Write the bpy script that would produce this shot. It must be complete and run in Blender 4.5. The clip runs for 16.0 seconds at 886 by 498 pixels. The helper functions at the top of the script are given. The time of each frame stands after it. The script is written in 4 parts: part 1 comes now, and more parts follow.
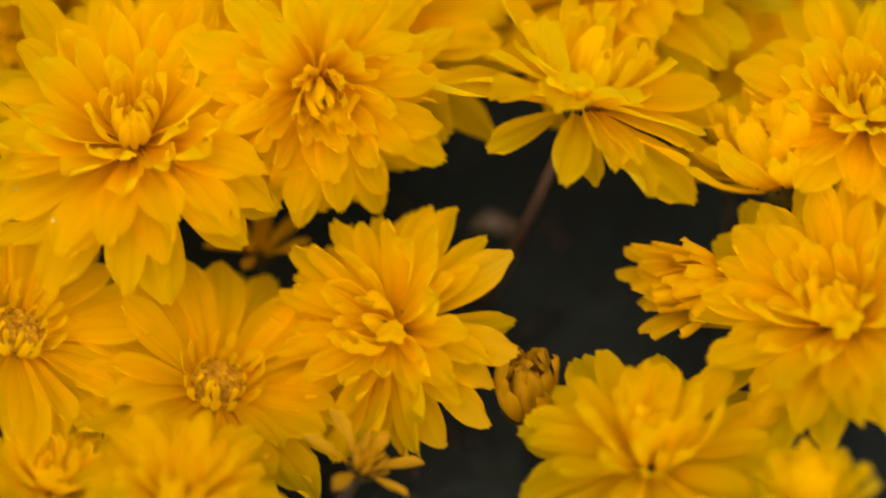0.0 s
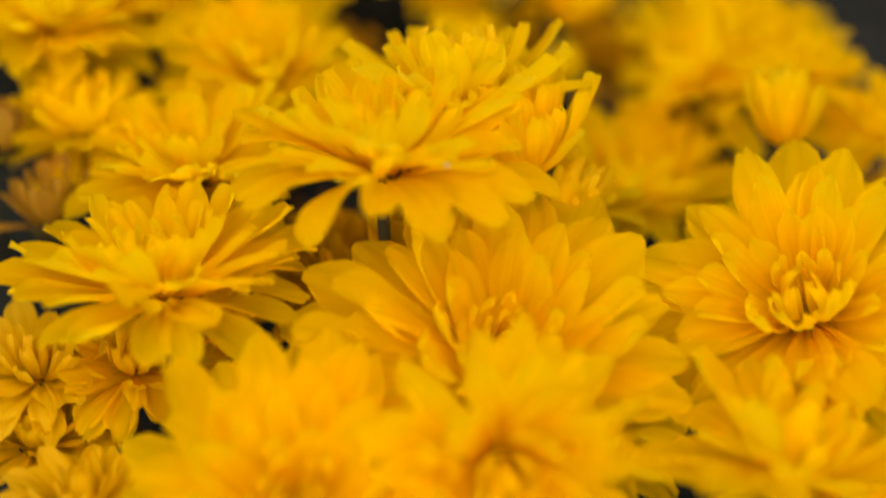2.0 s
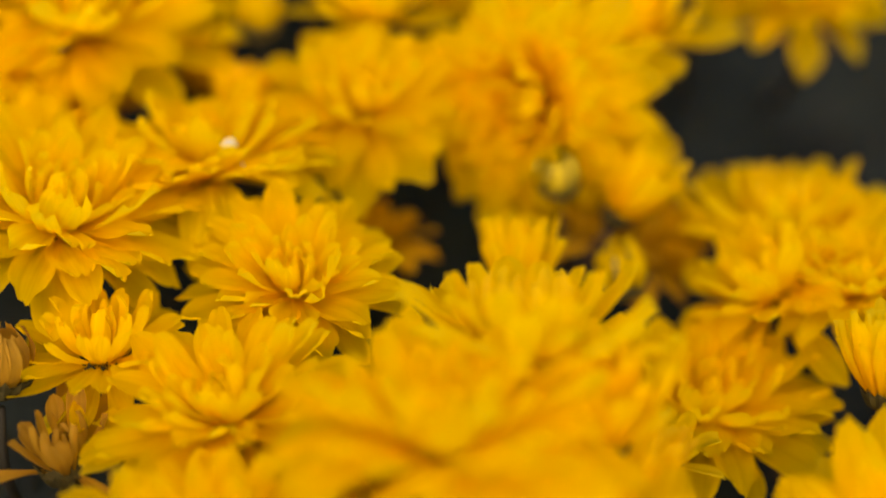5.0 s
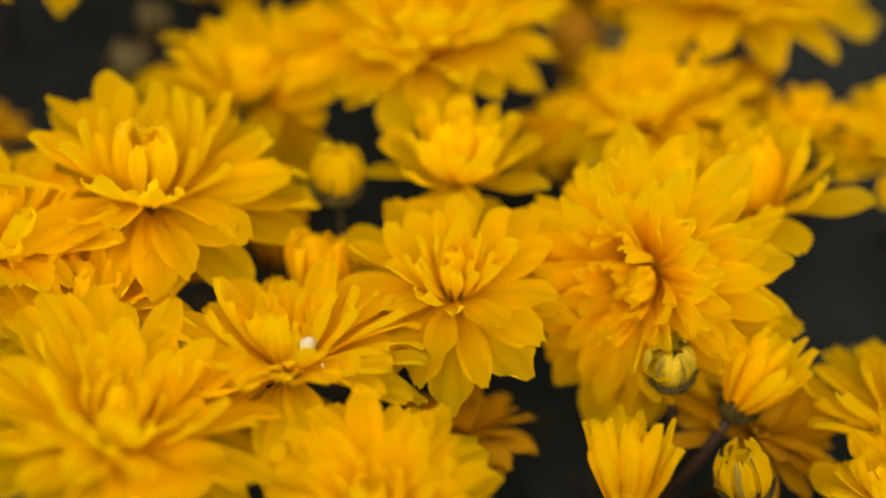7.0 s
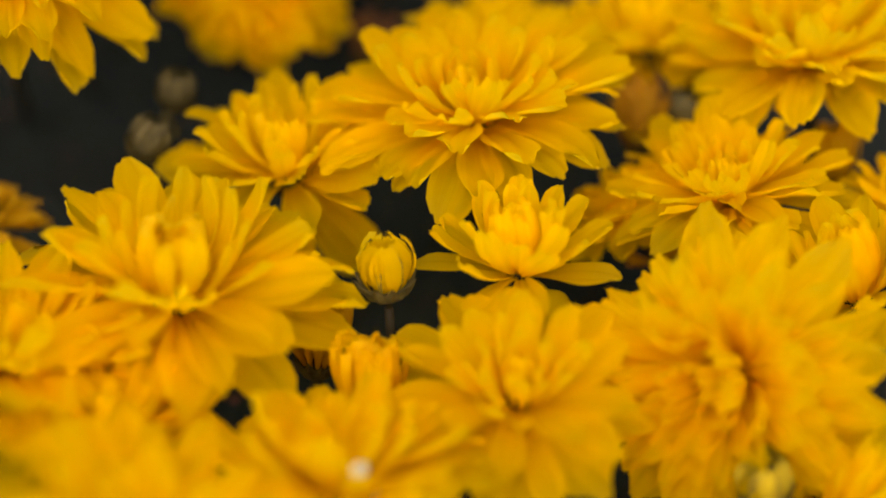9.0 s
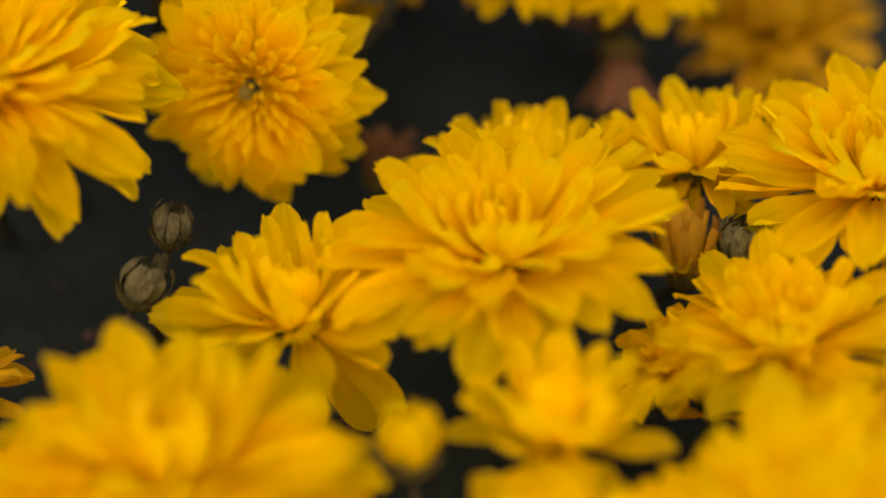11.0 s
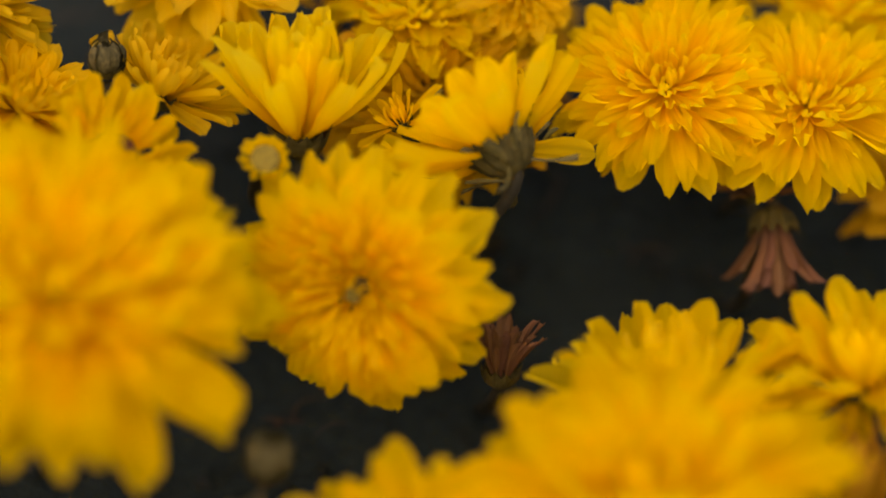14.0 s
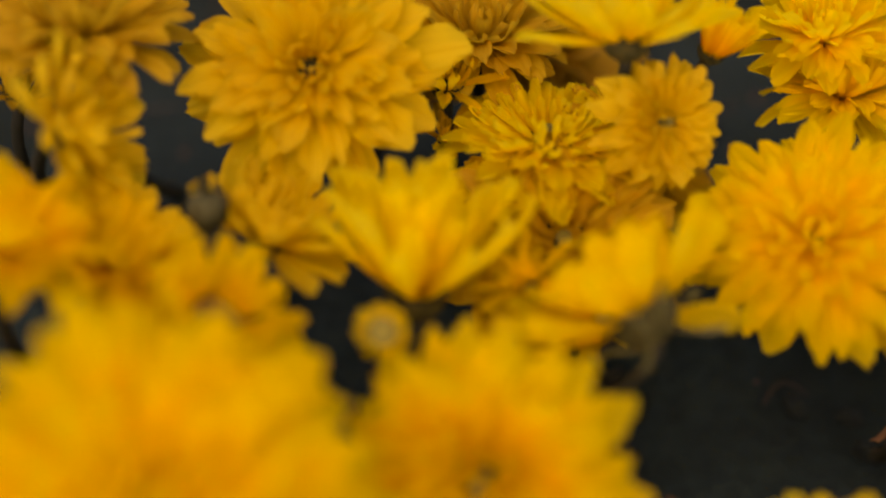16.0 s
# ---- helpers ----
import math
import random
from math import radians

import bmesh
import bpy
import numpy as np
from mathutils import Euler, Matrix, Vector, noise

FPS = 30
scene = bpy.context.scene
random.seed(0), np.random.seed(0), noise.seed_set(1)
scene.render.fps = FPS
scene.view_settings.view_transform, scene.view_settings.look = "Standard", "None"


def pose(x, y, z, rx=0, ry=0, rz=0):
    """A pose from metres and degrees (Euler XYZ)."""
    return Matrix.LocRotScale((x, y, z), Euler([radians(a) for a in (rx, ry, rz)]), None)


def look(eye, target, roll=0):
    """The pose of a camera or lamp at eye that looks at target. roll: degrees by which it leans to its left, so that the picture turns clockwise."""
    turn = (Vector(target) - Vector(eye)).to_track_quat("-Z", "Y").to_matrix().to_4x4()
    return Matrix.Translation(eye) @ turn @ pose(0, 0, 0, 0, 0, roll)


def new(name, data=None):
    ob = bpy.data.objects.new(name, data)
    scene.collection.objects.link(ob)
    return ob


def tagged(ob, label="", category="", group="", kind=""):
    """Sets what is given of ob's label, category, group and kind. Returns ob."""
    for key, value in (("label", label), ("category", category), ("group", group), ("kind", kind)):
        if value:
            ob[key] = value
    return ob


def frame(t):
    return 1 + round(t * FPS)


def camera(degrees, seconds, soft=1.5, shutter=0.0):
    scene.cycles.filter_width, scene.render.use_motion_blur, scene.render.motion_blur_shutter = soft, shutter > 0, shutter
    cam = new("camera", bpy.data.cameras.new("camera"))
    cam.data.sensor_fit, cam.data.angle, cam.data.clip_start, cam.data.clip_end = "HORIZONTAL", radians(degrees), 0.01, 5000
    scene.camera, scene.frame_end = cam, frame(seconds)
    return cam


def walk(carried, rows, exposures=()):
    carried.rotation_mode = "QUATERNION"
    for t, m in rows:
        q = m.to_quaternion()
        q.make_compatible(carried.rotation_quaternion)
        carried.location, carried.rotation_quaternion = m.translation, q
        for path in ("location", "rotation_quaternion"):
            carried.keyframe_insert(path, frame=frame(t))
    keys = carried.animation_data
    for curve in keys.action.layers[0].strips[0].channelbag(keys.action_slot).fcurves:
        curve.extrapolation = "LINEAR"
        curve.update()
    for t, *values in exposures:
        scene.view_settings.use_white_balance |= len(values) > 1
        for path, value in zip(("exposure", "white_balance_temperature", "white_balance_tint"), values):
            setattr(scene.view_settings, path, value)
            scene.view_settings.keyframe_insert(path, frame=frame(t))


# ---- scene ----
cam = camera(26.0, 16.0, soft=1.8, shutter=0.5)
cam.data.dof.use_dof = True
cam.data.dof.focus_distance = 0.367
cam.data.dof.aperture_fstop = 3.9
walk(cam, [
    (0, pose(0.0660, 0.0000, 0.4055, 46.71, 0, 0.15) @ pose(0, 0, 0, 0, 0, -0.40)),
    (0.5, pose(0.0522, 0.0164, 0.4084, 46.39, 0, -0.57) @ pose(0, 0, 0, 0, 0, 0.06)),
    (1, pose(0.0406, 0.0347, 0.4135, 46.50, 0, -1.43) @ pose(0, 0, 0, 0, 0, 0.53)),
    (1.5, pose(0.0289, 0.0547, 0.4215, 46.88, 0, -2.17) @ pose(0, 0, 0, 0, 0, 1.26)),
    (2, pose(0.0236, 0.0705, 0.4262, 47.69, 0, -1.88) @ pose(0, 0, 0, 0, 0, 1.31)),
    (2.5, pose(0.0188, 0.0844, 0.4307, 47.96, 0, -1.97) @ pose(0, 0, 0, 0, 0, 1.50)),
    (3, pose(0.0155, 0.0961, 0.4323, 48.03, 0, -2.12) @ pose(0, 0, 0, 0, 0, 1.73)),
    (3.5, pose(0.0134, 0.1072, 0.4335, 47.94, 0, -2.06) @ pose(0, 0, 0, 0, 0, 1.77)),
    (3.7, pose(0.0126, 0.1112, 0.4337, 47.85, 0, -2.18) @ pose(0, 0, 0, 0, 0, 1.89)),
    (5.8, pose(0.0028, 0.1621, 0.4424, 46.12, 0, -3.32) @ pose(0, 0, 0, 0, 0, 3.18)),
    (6, pose(0.0017, 0.1694, 0.4431, 46.08, 0, -3.22) @ pose(0, 0, 0, 0, 0, 3.24)),
    (6.5, pose(0.0014, 0.1829, 0.4410, 46.57, 0, -2.14) @ pose(0, 0, 0, 0, 0, 2.53)),
    (7, pose(-0.0011, 0.1954, 0.4372, 46.69, 0, -1.05) @ pose(0, 0, 0, 0, 0, 1.53)),
    (7.5, pose(-0.0017, 0.2083, 0.4345, 46.49, 0, 0.10) @ pose(0, 0, 0, 0, 0, 0.59)),
    (8, pose(-0.0017, 0.2192, 0.4306, 46.54, 0, 0.55) @ pose(0, 0, 0, 0, 0, 0.13)),
    (8.2, pose(-0.0029, 0.2228, 0.4293, 46.55, 0, 0.33) @ pose(0, 0, 0, 0, 0, 0.24)),
    (10.3, pose(-0.0146, 0.2653, 0.4124, 47.97, 0, -1.07) @ pose(0, 0, 0, 0, 0, -0.13)),
    (10.5, pose(-0.0137, 0.2717, 0.4127, 47.87, 0, -0.68) @ pose(0, 0, 0, 0, 0, -0.32)),
    (11, pose(-0.0139, 0.2815, 0.4108, 47.97, 0, -0.46) @ pose(0, 0, 0, 0, 0, -0.56)),
    (11.5, pose(-0.0152, 0.2910, 0.4103, 47.86, 0, -0.35) @ pose(0, 0, 0, 0, 0, -0.64)),
    (12, pose(-0.0162, 0.3011, 0.4102, 47.82, 0, -0.06) @ pose(0, 0, 0, 0, 0, -0.87)),
    (12.5, pose(-0.0177, 0.3119, 0.4099, 47.50, 0, 0.43) @ pose(0, 0, 0, 0, 0, -1.31)),
    (13, pose(-0.0193, 0.3251, 0.4112, 47.35, 0, 1.65) @ pose(0, 0, 0, 0, 0, -1.74)),
    (13.5, pose(-0.0202, 0.3374, 0.4134, 47.20, 0, 2.45) @ pose(0, 0, 0, 0, 0, -2.00)),
    (14, pose(-0.0214, 0.3474, 0.4138, 46.99, 0, 3.10) @ pose(0, 0, 0, 0, 0, -2.26)),
    (14.5, pose(-0.0247, 0.3589, 0.4150, 46.41, 0, 3.52) @ pose(0, 0, 0, 0, 0, -2.45)),
    (15, pose(-0.0260, 0.3710, 0.4157, 46.35, 0, 4.41) @ pose(0, 0, 0, 0, 0, -2.93)),
    (15.5, pose(-0.0305, 0.3836, 0.4170, 45.96, 0, 5.03) @ pose(0, 0, 0, 0, 0, -3.18)),
    (16, pose(-0.0365, 0.3979, 0.4199, 45.45, 0, 5.37) @ pose(0, 0, 0, 0, 0, -2.94)),
], exposures=[(t, e, 8800, 41) for t, e in ((0, 1.05), (2, 1.17), (3.5, 1.19), (7, 1.16), (11, 1.11), (13.5, 1.07), (16, 1.02))])

# ---- daylight: a bright overcast sky ----
sky_world = bpy.data.worlds.new("overcast_sky")
scene.world = sky_world
sky_world.use_nodes = True
wn, wl = sky_world.node_tree.nodes, sky_world.node_tree.links
sky_tex = wn.new("ShaderNodeTexSky")
sky_tex.sky_type, sky_tex.sun_disc = "NISHITA", False
sky_tex.sun_elevation, sky_tex.sun_rotation = radians(58), radians(190)
sky_tex.dust_density, sky_tex.air_density, sky_tex.ozone_density = 5.0, 1.0, 0.6
wl.new(sky_tex.outputs[0], wn["Background"].inputs[0])
wn["Background"].inputs[1].default_value = 0.13
sun_data = bpy.data.lights.new("sun", "SUN")
sun_data.energy, sun_data.angle, sun_data.color = 0.5, radians(130), (1.0, 0.93, 0.82)
sun = new("sun", sun_data)
sun.matrix_world = look((0, 0, 3), Vector((0, 0, 3)) - Vector((math.sin(radians(190)) * math.cos(radians(58)), math.cos(radians(190)) * math.cos(radians(58)), math.sin(radians(58)))))


# ---- materials ----
def material(name):
    m = bpy.data.materials.new(name)
    m.use_nodes = True
    nt = m.node_tree
    nt.nodes.clear()
    out = nt.nodes.new("ShaderNodeOutputMaterial")
    return m, nt, out


def ramp(nt, stops, fac):
    node = nt.nodes.new("ShaderNodeValToRGB")
    e = node.color_ramp.elements
    while len(e) < len(stops):
        e.new(0.5)
    for el, (p, c) in zip(e, stops):
        el.position, el.color = p, (*c, 1)
    nt.links.new(fac, node.inputs[0])
    return node.outputs[0]


def noise_tex(nt, scale, stretch=(1, 1, 1), detail=3.0, by_object=True):
    co = nt.nodes.new("ShaderNodeTexCoord")
    mp = nt.nodes.new("ShaderNodeMapping")
    mp.inputs["Scale"].default_value = stretch
    nt.links.new(co.outputs["Object"], mp.inputs[0])
    n = nt.nodes.new("ShaderNodeTexNoise")
    n.noise_dimensions = "4D"
    n.inputs["Scale"].default_value, n.inputs["Detail"].default_value = scale, detail
    nt.links.new(mp.outputs[0], n.inputs["Vector"])
    if by_object:
        info = nt.nodes.new("ShaderNodeObjectInfo")
        mul = nt.nodes.new("ShaderNodeMath")
        mul.operation = "MULTIPLY"
        mul.inputs[1].default_value = 37.0
        nt.links.new(info.outputs["Random"], mul.inputs[0])
        nt.links.new(mul.outputs[0], n.inputs["W"])
    return n.outputs["Fac"]


def blend(nt, kind, fac, a, b):
    node = nt.nodes.new("ShaderNodeMix")
    node.data_type, node.blend_type = "RGBA", kind
    for sock, v in ((node.inputs[0], fac), (node.inputs[6], a), (node.inputs[7], b)):
        if hasattr(v, "is_output"):
            nt.links.new(v, sock)
        else:
            sock.default_value = v if isinstance(v, float) else (*v, 1)
    return node.outputs[2]


def petal_material(name, stops, through_light, dirt, dirt_colour, vary):
    """Ray petal: a colour run from claw to tip along its UV, fine veins, each petal a little different."""
    m, nt, out = material(name)
    co = nt.nodes.new("ShaderNodeUVMap")
    info, geo = nt.nodes.new("ShaderNodeObjectInfo"), nt.nodes.new("ShaderNodeNewGeometry")
    both = nt.nodes.new("ShaderNodeMath")
    both.operation = "ADD"
    nt.links.new(info.outputs["Random"], both.inputs[0])
    nt.links.new(geo.outputs["Random Per Island"], both.inputs[1])
    one = nt.nodes.new("ShaderNodeMath")
    one.operation = "FRACT"
    nt.links.new(both.outputs[0], one.inputs[0])

    def grain(scale, stretch, detail):
        mp = nt.nodes.new("ShaderNodeMapping")
        mp.inputs["Scale"].default_value = stretch
        nt.links.new(co.outputs[0], mp.inputs[0])
        mul = nt.nodes.new("ShaderNodeMath")
        mul.operation = "MULTIPLY"
        mul.inputs[1].default_value = 37.0
        nt.links.new(one.outputs[0], mul.inputs[0])
        n = nt.nodes.new("ShaderNodeTexNoise")
        n.noise_dimensions = "4D"
        n.inputs["Scale"].default_value, n.inputs["Detail"].default_value = scale, detail
        nt.links.new(mp.outputs[0], n.inputs["Vector"])
        nt.links.new(mul.outputs[0], n.inputs["W"])
        return n.outputs["Fac"]

    sep = nt.nodes.new("ShaderNodeSeparateXYZ")
    nt.links.new(co.outputs[0], sep.inputs[0])
    wob = nt.nodes.new("ShaderNodeMath")
    wob.operation = "MULTIPLY_ADD"
    wob.inputs[1].default_value = 0.35
    nt.links.new(grain(1.6, (1, 3, 3), 3.0), wob.inputs[0])
    nt.links.new(sep.outputs["X"], wob.inputs[2])
    shift = nt.nodes.new("ShaderNodeMath")
    shift.operation = "SUBTRACT"
    shift.inputs[1].default_value = 0.17
    nt.links.new(wob.outputs[0], shift.inputs[0])
    col = ramp(nt, stops, shift.outputs[0])
    veins = grain(1.0, (1.2, 34, 2), 4.0)
    col = blend(nt, "MULTIPLY", 1.0, col, ramp(nt, [(0.30, (0.93, 0.90, 0.88)), (0.62, (1.0, 1.0, 1.0))], veins))
    col = blend(nt, "MULTIPLY", 1.0, col, ramp(nt, [(0.0, (1.0 - vary, 1.0 - 1.3 * vary, 1.0)), (0.5, (1.0, 1.0, 1.0)), (1.0, (1.0 - 0.5 * vary, 1.0, 1.0))], one.outputs[0]))
    if dirt:
        col = blend(nt, "MIX", ramp(nt, [(0.52, (0, 0, 0)), (0.72, (dirt,) * 3)], grain(3.5, (1, 1.6, 1), 5.0)), col, dirt_colour)
    bs = nt.nodes.new("ShaderNodeBsdfPrincipled")
    nt.links.new(col, bs.inputs["Base Color"])
    bs.inputs["Roughness"].default_value = 0.62
    bs.inputs["Specular IOR Level"].default_value = 0.05
    bump = nt.nodes.new("ShaderNodeBump")
    bump.inputs["Strength"].default_value, bump.inputs["Distance"].default_value = 0.3, 0.0005
    nt.links.new(veins, bump.inputs["Height"])
    nt.links.new(bump.outputs[0], bs.inputs["Normal"])
    tr = nt.nodes.new("ShaderNodeBsdfTranslucent")
    nt.links.new(col, tr.inputs[0])
    mx = nt.nodes.new("ShaderNodeMixShader")
    mx.inputs[0].default_value = through_light
    nt.links.new(bs.outputs[0], mx.inputs[1])
    nt.links.new(tr.outputs[0], mx.inputs[2])
    nt.links.new(mx.outputs[0], out.inputs[0])
    return m


def plain_material(name, dark, light, scale, rough, spec=0.2, bump_d=0.0004, stretch=(1, 1, 1), by_object=True):
    m, nt, out = material(name)
    n1 = noise_tex(nt, scale, stretch, 5.0, by_object)
    n2 = noise_tex(nt, scale * 7.3, stretch, 3.0, by_object)
    col = ramp(nt, [(0.32, dark), (0.68, light)], n1)
    col = blend(nt, "MULTIPLY", 1.0, col, ramp(nt, [(0.3, (0.7, 0.7, 0.7)), (0.65, (1, 1, 1))], n2))
    bs = nt.nodes.new("ShaderNodeBsdfPrincipled")
    nt.links.new(col, bs.inputs["Base Color"])
    bs.inputs["Roughness"].default_value = rough
    bs.inputs["Specular IOR Level"].default_value = spec
    bump = nt.nodes.new("ShaderNodeBump")
    bump.inputs["Strength"].default_value, bump.inputs["Distance"].default_value = 0.6, bump_d
    nt.links.new(n2, bump.inputs["Height"])
    nt.links.new(bump.outputs[0], bs.inputs["Normal"])
    nt.links.new(bs.outputs[0], out.inputs[0])
    return m


YELLOW = petal_material("yellow_petal", [(0.0, (0.98, 0.69, 0.02)), (0.35, (0.98, 0.77, 0.024)), (0.75, (0.975, 0.79, 0.024)), (1.0, (0.93, 0.785, 0.026))], 0.86, 0.0, (0, 0, 0), 0.04)
GOLD = petal_material("golden_petal", [(0.0, (0.97, 0.655, 0.018)), (0.5, (0.98, 0.745, 0.022)), (1.0, (0.97, 0.765, 0.022))], 0.86, 0.0, (0, 0, 0), 0.04)
LEMON = petal_material("lemon_petal", [(0.0, (0.95, 0.71, 0.022)), (0.5, (0.95, 0.78, 0.026)), (1.0, (0.90, 0.785, 0.036))], 0.86, 0.0, (0, 0, 0), 0.04)
INNER = petal_material("inner_petal", [(0.0, (0.80, 0.56, 0.02)), (0.5, (0.84, 0.65, 0.024)), (1.0, (0.86, 0.70, 0.03))], 0.72, 0.0, (0, 0, 0), 0.05)
# ochre of fading outer petals; dimmed heads get their shade from it too
OCHRE_SHADED = petal_material("ochre_shaded_petal", [(0.0, (0.84, 0.54, 0.02)), (0.5, (0.88, 0.64, 0.022)), (1.0, (0.84, 0.65, 0.03))], 0.72, 0.25, (0.70, 0.48, 0.03), 0.06)
# fading ochre that also carries the shade on low and rear heads
FADED_SHADED = petal_material("faded_shaded_petal", [(0.0, (0.49, 0.285, 0.014)), (0.5, (0.58, 0.375, 0.016)), (1.0, (0.54, 0.365, 0.02))], 0.58, 0.5, (0.38, 0.22, 0.018), 0.10)
# darker yellow: the weaker light on these heads is put into the colour
SHADED_YELLOW = petal_material("shaded_petal", [(0.0, (0.70, 0.46, 0.018)), (0.5, (0.76, 0.55, 0.02)), (1.0, (0.73, 0.56, 0.028))], 0.66, 0.35, (0.55, 0.36, 0.025), 0.08)
TAN = petal_material("tan_petal", [(0.0, (0.33, 0.185, 0.016)), (0.5, (0.40, 0.245, 0.02)), (1.0, (0.38, 0.24, 0.026))], 0.5, 0.5, (0.26, 0.145, 0.02), 0.10)
WILTED = petal_material("wilted_petal", [(0.0, (0.085, 0.046, 0.024)), (0.5, (0.135, 0.078, 0.035)), (1.0, (0.13, 0.075, 0.038))], 0.25, 0.7, (0.08, 0.042, 0.024), 0.2)
GREEN = plain_material("calyx_green", (0.024, 0.025, 0.008), (0.062, 0.058, 0.018), 3.0, 0.7, 0.06)
BUDGREEN = plain_material("bud_green", (0.24, 0.22, 0.018), (0.48, 0.42, 0.026), 3.0, 0.6, 0.06)
BUDSEPAL = plain_material("bud_sepal_green", (0.11, 0.105, 0.014), (0.26, 0.225, 0.02), 3.0, 0.55)
SEPAL = plain_material("sepal_green", (0.044, 0.046, 0.014), (0.105, 0.102, 0.032), 3.0, 0.55)
BUDDARK = plain_material("dark_bud_green", (0.026, 0.030, 0.013), (0.115, 0.118, 0.052), 9.0, 0.6, 0.1, 0.0006)
STEM = plain_material("stem_brown_green", (0.015, 0.018, 0.012), (0.028, 0.030, 0.020), 60.0, 0.75, 0.08, stretch=(1, 1, 0.2))
BARE = plain_material("bare_brown_stem", (0.024, 0.018, 0.013), (0.060, 0.044, 0.031), 60.0, 0.6, stretch=(1, 1, 0.2))
DISC = plain_material("disc_orange", (0.20, 0.10, 0.010), (0.54, 0.33, 0.016), 4.0, 0.8, 0.03)
DISCGREEN = plain_material("disc_green", (0.11, 0.11, 0.02), (0.26, 0.22, 0.03), 5.0, 0.7)
BROWN = plain_material("brown_disc", (0.05, 0.02, 0.008), (0.13, 0.05, 0.015), 5.0, 0.8)
SOIL = plain_material("dark_peat", (0.0052, 0.0114, 0.0120), (0.0106, 0.0215, 0.0222), 28.0, 0.95, 0.1, 0.006, by_object=False)
CLOD = plain_material("peat_clod", (0.006, 0.0105, 0.0105), (0.015, 0.0235, 0.0235), 40.0, 0.95, 0.1, 0.002, by_object=False)
DRY = plain_material("dry_stalk", (0.020, 0.017, 0.013), (0.050, 0.040, 0.030), 40.0, 0.8, by_object=False)
WHITE = plain_material("white_speck", (0.42, 0.55, 0.34), (0.60, 0.74, 0.50), 50.0, 0.4, 0.2, by_object=False)

# ---- ground ----
rng = random.Random(7)


def mesh_from(bm, name, mat, smooth=True):
    me = bpy.data.meshes.new(name)
    bm.to_mesh(me)
    bm.free()
    me.materials.append(mat)
    if smooth:
        me.polygons.foreach_set("use_smooth", [True] * len(me.polygons))
    return me


def ground_height(x, y):
    """The soil rises gently with the bed, a few centimetres under the flower heads."""
    return 0.085 + max(-0.052, min(0.068, 0.041 * y - 0.085 * x)) + 0.006 * noise.noise(Vector((x * 22, y * 22, 0.3))) + 0.004 * noise.noise(Vector((x * 60, y * 60, 1.7)))


def build_ground():
    bm = bmesh.new()
    edges = [-400, -60, -10, -2, -0.6] + [-0.25 + 0.0125 * i for i in range(41)] + [0.6, 2, 10, 60, 400]
    rows = [[bm.verts.new((x, y + 0.45, ground_height(x, y + 0.45))) for x in edges] for y in [-400, -60, -10, -2, -0.7] + [-0.45 + 0.0125 * i for i in range(73)] + [0.8, 2, 10, 60, 400]]
    for a, b in zip(rows, rows[1:]):
        for i in range(len(a) - 1):
            bm.faces.new((a[i], a[i + 1], b[i + 1], b[i]))
    tagged(new("ground", mesh_from(bm, "ground", SOIL)), "dark moist peat soil under the flowers", "soil", kind="structure")


build_ground()


def build_clods():
    bm = bmesh.new()
    for _ in range(900):
        x, y, r = rng.uniform(-0.2, 0.22), rng.uniform(0.15, 0.85), rng.uniform(0.0008, 0.0028) * rng.choice((1, 1, 1.5))
        m = Matrix.LocRotScale((x, y, ground_height(x, y) + r * 0.4), Euler((rng.random() * 6, rng.random() * 6, rng.random() * 6)), (r, r * rng.uniform(0.6, 1), r * rng.uniform(0.5, 0.9)))
        for v in bmesh.ops.create_icosphere(bm, subdivisions=1, radius=1, matrix=m)["verts"]:
            v.co += Vector((rng.uniform(-1, 1), rng.uniform(-1, 1), rng.uniform(-1, 1))) * r * 0.16
    tagged(new("soil_clods", mesh_from(bm, "soil_clods", CLOD, False)), "small dark crumbs of peat on the soil", "soil", kind="stuff")


build_clods()


